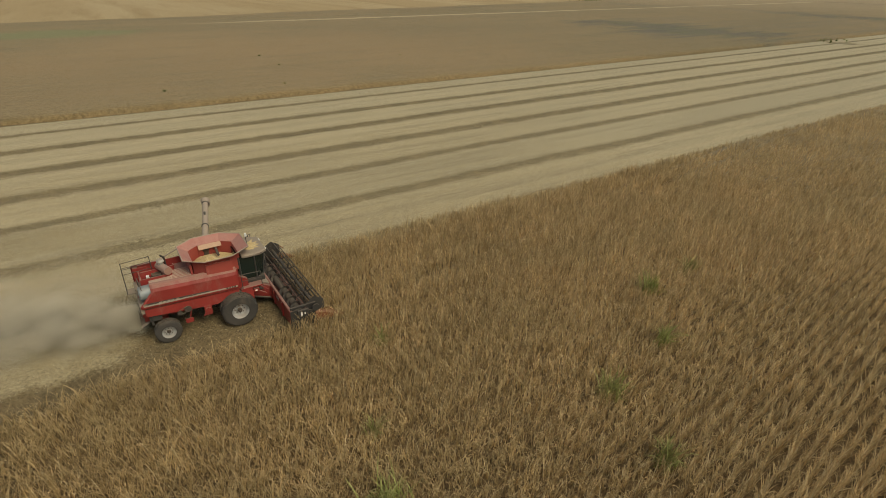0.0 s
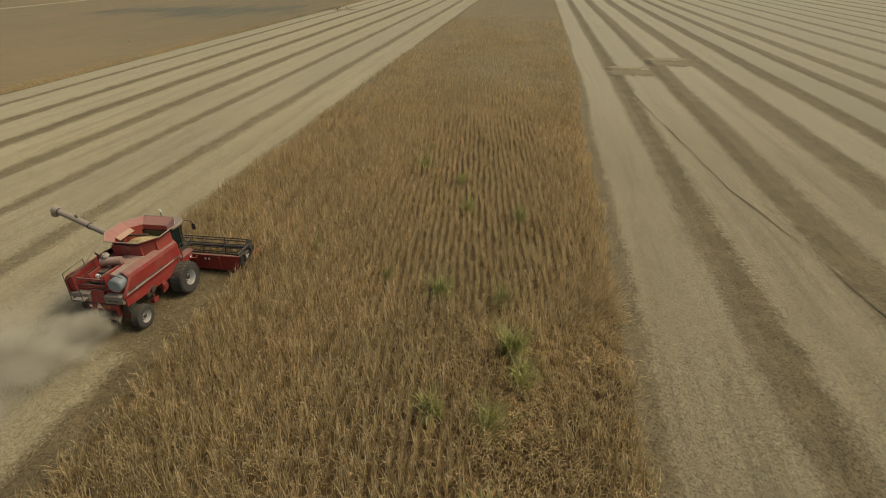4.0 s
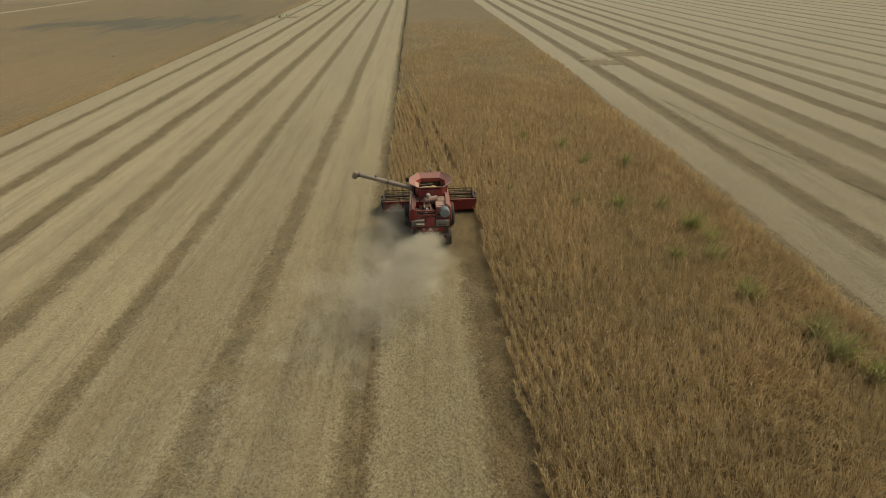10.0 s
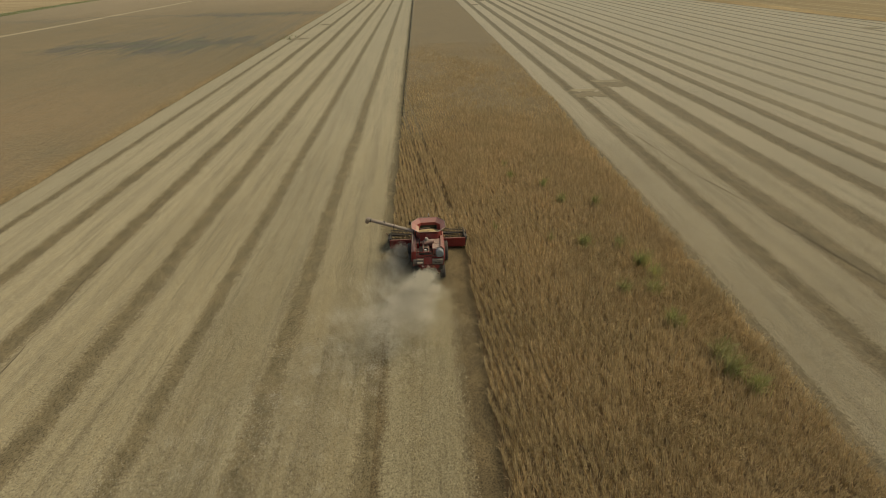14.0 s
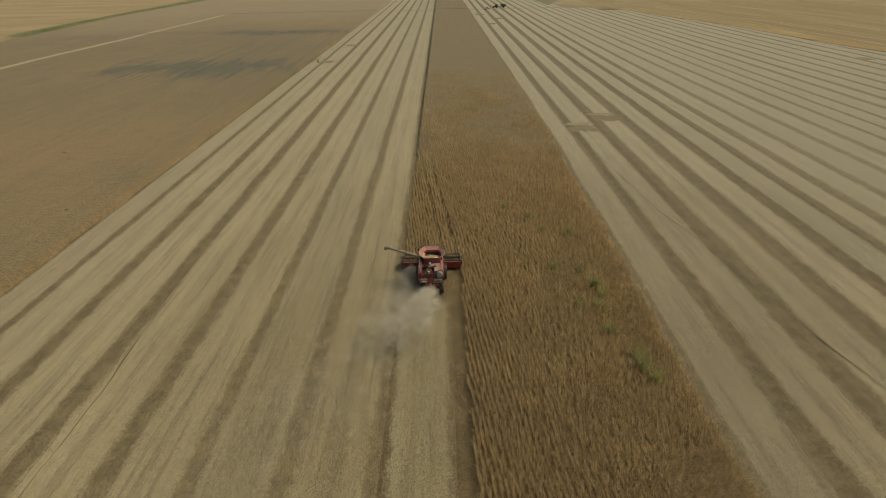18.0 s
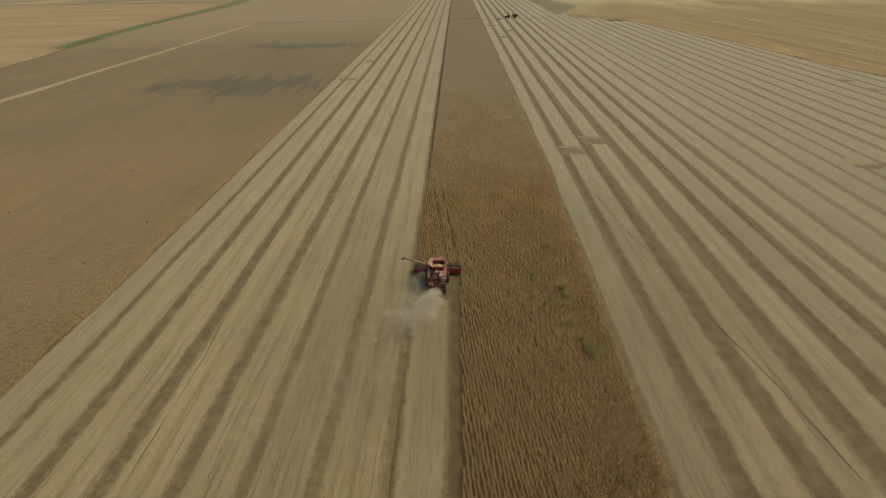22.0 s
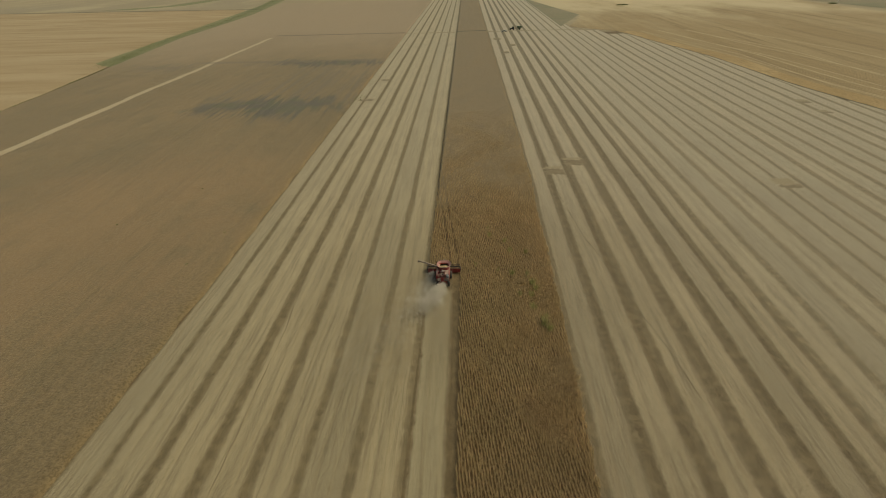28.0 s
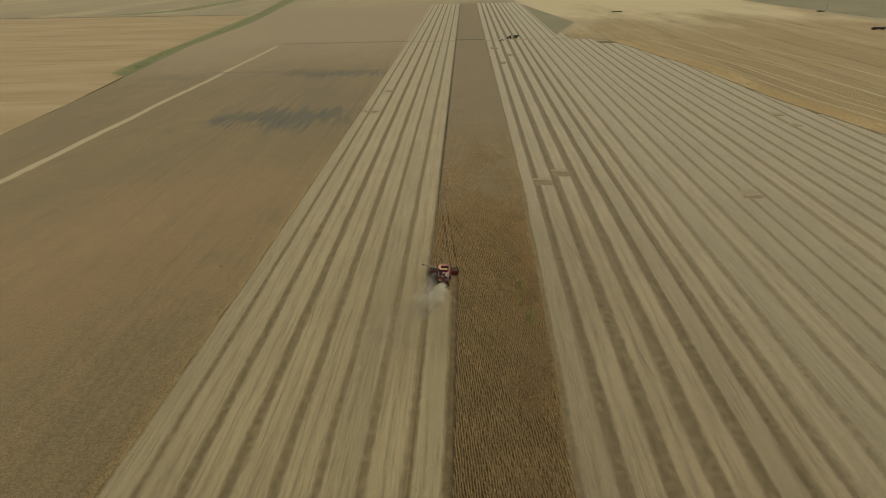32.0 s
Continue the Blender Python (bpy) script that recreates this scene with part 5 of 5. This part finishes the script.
for s in (1, -1):
    for k in range(60):
        a = k * 0.55
        x = s * (0.5 + k * 0.054)
        p = Vector((x, 2.68, 0.62))
        q = Vector((0, math.cos(a), math.sin(a) * s))
        q2 = Vector((0, math.cos(a + 0.55), math.sin(a + 0.55) * s))
        v = [bm.verts.new(p + q * 0.19), bm.verts.new(p + q * 0.33), bm.verts.new(p + Vector((s * 0.054, 0, 0)) + q2 * 0.33), bm.verts.new(p + Vector((s * 0.054, 0, 0)) + q2 * 0.19)]
        bm.faces.new(v)
part("feed_auger", bm, M_BLACK, header)
bm = B()
for k in range(100):
    x = -3.8 + k * 0.0768
    plate(bm, [(x, 3.4, 0.09), (x + 0.05, 3.4, 0.09), (x + 0.025, 3.55, 0.08)], 0.02)
part("cutter_bar", bm, M_DARKSTEEL, header)
for s in (1, -1):
    bm = B()
    pr = [(1.98, 0.2), (2.02, 1.25), (2.5, 1.3), (3.2, 1.0), (3.9, 0.55), (4.25, 0.15), (3.4, 0.05), (2.4, 0.08)]
    loft(bm, [[(s * 3.84, y, z) for y, z in pr], [(s * 3.92, y, z) for y, z in pr]])
    part("end_sheet", bm, M_BLACK, header, "black header end sheet")
    bm = B()
    loft(bm, [[(s * (3.88 + w * cx), y, zc + h * cz) for cx, cz in ((-1, -1), (1, -1), (1, 0.4), (0, 1), (-1, 0.4))] for y, w, h, zc in ((3.3, 0.14, 0.28, 0.75), (3.9, 0.16, 0.24, 0.6), (4.5, 0.10, 0.12, 0.35), (4.95, 0.02, 0.03, 0.2))])
    part("crop_divider", bm, M_ORANGE, header, "worn orange crop divider")
    bm = B()
    pipe(bm, [(s * 3.98, 3.6, 0.9), (s * 4.25, 3.9, 1.15), (s * 4.35, 4.3, 0.75)], 0.025)
    part("divider_rod", bm, M_ORANGE, header)
    bm = B()
    box(bm, s * 3.70, s * 3.82, 2.05, 3.4, 1.28, 1.40, 0.02)
    part("reel_arm", bm, M_BLACK, header)
    bm = B()
    rod(bm, (s * 3.78, 2.5, 1.25), (s * 3.78, 3.2, 1.32), 0.035)
    box(bm, s * 3.86, s * 4.02, 2.35, 2.95, 0.75, 1.25, 0.05)
    rod(bm, (s * 3.9, 3.35, 1.15), (s * 4.0, 3.35, 1.15), 0.2, 16)
    part("reel_drive", bm, M_BLACK, header)
    part("sticker", box(B(), s * 4.02, s * 4.035, 2.5, 2.6, 0.95, 1.15), M_WHITE, header)
    part("sticker", box(B(), s * 4.02, s * 4.035, 2.7, 2.76, 1.0, 1.1), M_WHITE, header)

# reel: centre tube, six bats with tines, spiders and end discs
RY, RZ, RR = 3.38, 1.14, 0.50
bm = B()
rod(bm, (-3.72, RY, RZ), (3.72, RY, RZ), 0.09, 14)
reel = part("reel", bm, M_BLACK, hv, "black pick-up reel")
for k in range(6):
    a = 2 * math.pi * (k + 0.25) / 6
    cy, cz = RY + RR * math.cos(a), RZ + RR * math.sin(a)
    bm = B()
    rod(bm, (-3.7, cy, cz), (3.7, cy, cz), 0.032, 8)
    for i in range(50):
        x = -3.6 + i * 0.147
        rod(bm, (x, cy, cz), (x, cy - 0.05, cz - 0.24), 0.008, 4)
    part("bat", bm, M_BLACK, reel)
for x in (-3.66, -2.2, -0.75, 0.75, 2.2, 3.66):
    bm = B()
    for k in range(6):
        a = 2 * math.pi * (k + 0.25) / 6
        tip = Vector((x, RY + RR * math.cos(a), RZ + RR * math.sin(a)))
        side = Vector((0, -math.sin(a), math.cos(a))) * 0.045
        base = Vector((x, RY, RZ))
        loft(bm, [[base - side + Vector((-0.012, 0, 0)), base + side + Vector((-0.012, 0, 0)), base + side + Vector((0.012, 0, 0)), base - side + Vector((0.012, 0, 0))],
                  [tip - side * 0.6 + Vector((-0.012, 0, 0)), tip + side * 0.6 + Vector((-0.012, 0, 0)), tip + side * 0.6 + Vector((0.012, 0, 0)), tip - side * 0.6 + Vector((0.012, 0, 0))]])
    part("spider", bm, M_BLACK, reel)
for s in (1, -1):
    bm = B()
    rod(bm, (s * 3.72, RY, RZ), (s * 3.745, RY, RZ), 0.56, 6)
    part("end_disc", bm, M_BLACK, reel)


# ---- weeds in the beans ----
def weed(x, y, size, seed, pale=False, tall=1.0):
    """A tuft of broad, arching leaves that the wind lays over."""
    g = np.random.default_rng(seed)
    n = int(150 * size)
    base = np.stack([x + g.normal(0, 0.27 * size, n), y + g.normal(0, 0.33 * size, n), np.zeros(n)], 1)
    head = np.where(g.random(n) < 0.5, g.normal(-0.6, 0.7, n), g.random(n) * 6.283)
    length = tall * np.where(g.random(n) < 0.45, 1.25 + 0.5 * g.random(n), 0.85 + 0.35 * g.random(n))
    tuft = blades(base, head, np.abs(g.normal(0.14, 0.14, n)), length, 0.035 + 0.045 * g.random(n), np.abs(g.normal(1.1, 0.5, n)), 4, g)
    return blade_object("weed_clump", [tuft], M_WEED_PALE if pale else M_WEED,
                        "pale green clump of tall grassy weeds among the beans" if pale else "green clump of weeds standing among brown beans", "weed", "")


M_WEED_PALE = plant_material("pale_weed_blades", ((0.34, 0.37, 0.13), (0.52, 0.53, 0.22), (0.70, 0.68, 0.36)), (0.46, 0.44, 0.18), 0.5, through=0.4)
DW = -1.6
SINGLE_WEEDS = [(-68.5, 90.8, 0.5), (-61.2, 23.1, 0.5), (-81.5, 55.3, 0.5), (-63.7, 5.8, 0.5), (-94.8, 28.7, 0.5), (-166.8, 161.9, 0.5), (-80.5, 28.3, 0.5), (10.0, 234, 0.5)]
for k, (x, y, size, pale, tall) in enumerate([(11.3, 22.5, 0.8, 0, 1), (11.0, 26.7, 0.6, 1, 1), (14.9, 19.0, 0.7, 0, 1), (16.1, 13.9, 0.9, 0, 1), (19.8, 12.7, 0.8, 0, 1), (15.9, 2.9, 1.2, 0, 1), (19.2, 2.4, 0.8, 1, 1),
                                             (20.0, -1.5, 1.2, 1, 1.35), (20.5, -3.6, 1.0, 1, 1.1), (19.2, -6.3, 1.1, 1, 1.1), (16.9, -6.0, 0.9, 0, 1), (19.3, -10.8, 1.2, 0, 1), (21.0, -14.8, 1.2, 1, 1.1),
                                             (20.9, -16.6, 1.3, 1, 1.2), (21.6, -18.4, 1.1, 1, 1.1), (7.3, 7.0, 0.35, 0, 0.9), (12.6, 4.0, 0.4, 1, 0.9)]):
    tagged(weed(x, y + DW, size * 0.88, 40 + k, bool(pale), tall), group="weeds in the bean strip")

# single dark weeds that stand out of the closed canopy of the uncut field
for k, (x, y, z) in enumerate(SINGLE_WEEDS):
    gw = np.random.default_rng(120 + k)
    n = 22
    foot = np.stack([x + gw.normal(0, 0.13, n), y + gw.normal(0, 0.13, n), np.full(n, z)], 1)
    leaves = blades(foot, gw.random(n) * 6.283, np.abs(gw.normal(0.25, 0.2, n)), 0.3 + 0.3 * gw.random(n), 0.05 + 0.05 * gw.random(n), np.abs(gw.normal(0.8, 0.4, n)), 3, gw)
    tagged(blade_object("tall_weed", [leaves], M_HEDGE, "single dark leafy weed standing above ripe beans", "weed", ""), group="weeds in the uncut field")

# ---- chaff and short stalks on the cut ground ----
g = np.random.default_rng(21)


def litter(x0, x1, y0, y1, n, size, lift):
    x, y = x0 + (x1 - x0) * g.random(n), y0 + (y1 - y0) * g.random(n) + g.normal(0, 7, n)
    # little lies along the joints between the lanes
    lines = np.array(joints + [25.3] + marks[:4])
    bare = np.abs(x[:, None] + 0.35 * np.sin(y * 0.5)[:, None] - lines[None]).min(1) + g.normal(0, 0.2, n) < 1.15
    bare |= (x > CUT_L - 0.3) & (x < 25) & (y > 2.5)
    x, y = x[~bare], y[~bare]
    n = len(x)
    base = np.stack([x, y, 0.02 + lift * g.random(n)], 1)
    return blades(base, g.random(n) * 6.283, 0.9 + 0.7 * g.random(n), size * (0.6 + 0.9 * g.random(n)), size * (0.10 + 0.14 * g.random(n)), g.normal(0, 0.4, n), 1, g)


chaff = [litter(CUT_L - 14, 2.4, -36, -5.0, 110000, 0.15, 0.05), litter(CUT_L - 26, CUT_L, -36, 40, 80000, 0.17, 0.05), litter(25.4, 48, -25, 40, 80000, 0.17, 0.05)]
blade_object("chaff", chaff, M_CHAFF, "loose straw, pods and short stalks strewn on the stubble", "chaff")

# ---- dust and chaff thrown out behind the harvester ----
M_DUST, dt, db = nodes_of("airborne_dust")
up = add(dt, "CombineXYZ", X=0.0, Y=0.0, Z=1.0)
dt.links.new(up.outputs[0], db.inputs["Normal"])
db.inputs["Base Color"].default_value = (0.67, 0.61, 0.48, 1)
db.inputs["Roughness"].default_value = 1.0
db.inputs["Specular IOR Level"].default_value = 0.0


def puffs(n, along, widen, drift, height, size, count, seed, x0=-0.05, y0=-4.5):
    """Specks in drifting puffs: along metres behind the hood."""
    g = np.random.default_rng(seed)
    d = along[0] + (along[1] - along[0]) * g.random(count) ** 1.25
    c = np.stack([x0 + drift * d + g.normal(0, 1, count) * (0.35 + widen * d), y0 - d, 0.35 + height * (0.35 + 0.08 * d) * g.random(count)], 1)
    rad = 0.35 + 0.16 * d * g.random(count)
    pick = g.integers(0, count, n)
    p = c[pick] + g.normal(0, 1, (n, 3)) * (rad[pick] * 0.6)[:, None] * np.array([1.0, 1.1, 0.6])
    p[:, 2] = np.abs(p[:, 2]) + 0.05
    e = g.normal(0, 1, (n, 3)) * np.array([1, 1, 0.45])
    e /= np.linalg.norm(e, axis=1)[:, None]
    h = np.cross(e, g.normal(0, 1, (n, 3)) * np.array([0.35, 0.35, 1]))
    h /= np.linalg.norm(h, axis=1)[:, None]
    s = (size * (0.6 + 0.8 * g.random(n)))[:, None]
    v = np.stack([p - e * s, p + h * s, p + e * s * 0.6], 1).reshape(-1, 3)
    return v, np.arange(3 * n).reshape(-1, 3)


blade_object("dust_cloud", [puffs(470000, (0.0, 11.0), 0.18, -0.36, 3.3, 0.0125, 260, 51), puffs(170000, (3.0, 34.0), 0.15, -0.5, 2.4, 0.0135, 300, 52), puffs(110000, (0.0, 10.0), 0.12, -0.16, 2.4, 0.0125, 170, 53, -2.6, 1.2)], M_DUST, "pale dust and chaff blown out behind the harvester", "dust")


# ---- machines parked far off ----
def paint(name, c):
    return surface(name, c, tuple(v * 0.8 for v in c), 0.5, 8.0, 0.45, dirt=(0.3, 0.24, 0.16))


M_GREENPAINT, M_DARKGREEN, M_WHITEPAINT, M_TRUCKBODY = paint("green_paint", (0.035, 0.085, 0.03)), paint("pale_green_paint", (0.10, 0.17, 0.085)), paint("white_paint", (0.72, 0.72, 0.70)), paint("dark_grey_paint", (0.07, 0.07, 0.075))


def round_wheel(owner, x, y, r, w):
    part("wheel", lathe(B(), [(-w / 2, 0.02), (-w / 2, r * 0.55), (-w / 2, r * 0.95), (-w * 0.4, r), (w * 0.4, r), (w / 2, r * 0.95), (w / 2, r * 0.55), (w / 2, 0.02)], (x, y, r), 20), M_RUBBER, owner)


def tractor():
    ob = tagged(new("tractor"), "green four-wheel tractor parked on the track", "tractor")
    part("chassis", box(B(), -0.45, 0.45, -1.8, 2.6, 0.7, 1.25, 0.05), M_DARKSTEEL, ob)
    part("bonnet", loft(B(), [[(-0.5, y, 1.25), (0.5, y, 1.25), (0.5, y, h), (0.3, y, h + 0.15), (-0.3, y, h + 0.15), (-0.5, y, h)] for y, h in ((0.3, 1.95), (2.2, 1.8), (2.7, 1.6))]), M_GREENPAINT, ob)
    part("cab", loft(B(), [[(-0.8 * k, -1.4, z), (0.8 * k, -1.4, z), (0.8 * k, 0.35, z), (-0.8 * k, 0.35, z)] for z, k in ((1.25, 1.0), (2.85, 0.92))]), M_GLASS, ob)
    part("roof", box(B(), -0.85, 0.85, -1.5, 0.45, 2.85, 3.05, 0.05), M_GREENPAINT, ob)
    part("exhaust", rod(B(), (0.5, 0.6, 1.9), (0.5, 0.6, 3.0), 0.05), M_DARKSTEEL, ob)
    for s in (1, -1):
        part("mudguard", box(B(), s * 0.7, s * 1.25, -1.7, -0.1, 1.75, 1.9, 0.05), M_GREENPAINT, ob)
        round_wheel(ob, s * 1.05, -0.95, 0.95, 0.6)
        round_wheel(ob, s * 0.95, 1.9, 0.7, 0.5)
    return ob


def grain_cart():
    ob = tagged(new("grain_cart"), "dusty green grain cart behind the tractor", "trailer")
    part("hopper", loft(B(), [[(-x, -y, z), (x, -y, z), (x, y, z), (-x, y, z)] for x, y, z in ((0.5, 1.0, 0.9), (1.4, 2.4, 2.2), (1.5, 2.5, 3.1), (1.4, 2.4, 3.1), (1.3, 2.3, 2.3))], caps=True), M_DARKGREEN, ob)
    part("drawbar", rod(B(), (0, 1.2, 0.9), (0, 4.0, 0.6), 0.12), M_DARKSTEEL, ob)
    part("auger", rod(B(), (1.3, 2.0, 1.0), (1.7, 2.6, 4.0), 0.2, 12), M_DARKGREEN, ob)
    for s in (1, -1):
        round_wheel(ob, s * 1.3, -0.2, 0.85, 0.7)
    return ob


def pickup(name, label, cat, colour, k=1.0):
    ob = tagged(new(name), label, cat)
    part("body", loft(B(), [[(-0.95, y, 0.45), (0.95, y, 0.45), (0.98, y, z), (-0.98, y, z)] for y, z in ((-2.6 * k, 1.05), (-0.3, 1.1), (0.9, 1.15), (2.4, 1.0), (2.65, 0.8))]), colour, ob)
    part("cab", loft(B(), [[(-0.9 * q, y0, z), (0.9 * q, y0, z), (0.9 * q, y1, z), (-0.9 * q, y1, z)] for z, q, y0, y1 in ((1.1, 1, -0.5, 1.1), (1.75, 0.85, -0.3, 0.5))]), M_GLASS, ob)
    part("roof", box(B(), -0.76, 0.76, -0.3, 0.5, 1.74, 1.82, 0.03), colour, ob)
    for s in (1, -1):
        for y in (-1.7, 1.75):
            round_wheel(ob, s * 0.85, y, 0.4, 0.26)
    return ob


def truck():
    ob = tagged(new("grain_truck"), "dark grain truck standing in the golden field", "truck")
    part("chassis", box(B(), -0.5, 0.5, -7.0, 4.0, 0.7, 1.0, 0.03), M_DARKSTEEL, ob)
    part("cab", loft(B(), [[(-1.2, y, 0.7), (1.2, y, 0.7), (1.2, y, z), (-1.2, y, z)] for y, z in ((1.9, 2.9), (3.2, 2.95), (3.6, 2.2), (4.4, 1.9))]), M_BARNRED, ob)
    part("box", loft(B(), [[(-1.2, y, 1.1), (1.2, y, 1.1), (1.25, y, 2.7), (-1.25, y, 2.7)] for y in (-7.2, 1.5)]), M_TRUCKBODY, ob)
    for s in (1, -1):
        for y in (-6.0, -4.7, 1.0, 3.2):
            round_wheel(ob, s * 1.0, y, 0.5, 0.4)
    return ob


M_BARNRED = paint("brown_red_paint", (0.16, 0.06, 0.045))
tractor().matrix_basis = pose(50.6, 466, 0, 0, 0, 84)
grain_cart().matrix_basis = pose(57.4, 466.6, 0, 0, 0, 82)
pickup("pickup_truck", "white pickup truck parked beside the tractor", "car", M_WHITEPAINT).matrix_basis = pose(41.5, 452, 0, 0, 0, -75)
truck().matrix_basis = pose(416, 470, 0.03, 0, 0, 80)
mast = tagged(new("field_mast"), "pale metal mast standing by a bush", "pole")
part("pole", rod(B(), (0, 0, 0), (0, 0, 11.0), 0.35, 10, 0.2), M_SILVER, mast)
part("arm", rod(B(), (-0.1, 0, 10.6), (1.8, 0, 11.0), 0.15, 8), M_SILVER, mast)
mast.matrix_basis = pose(472, 655, 0)
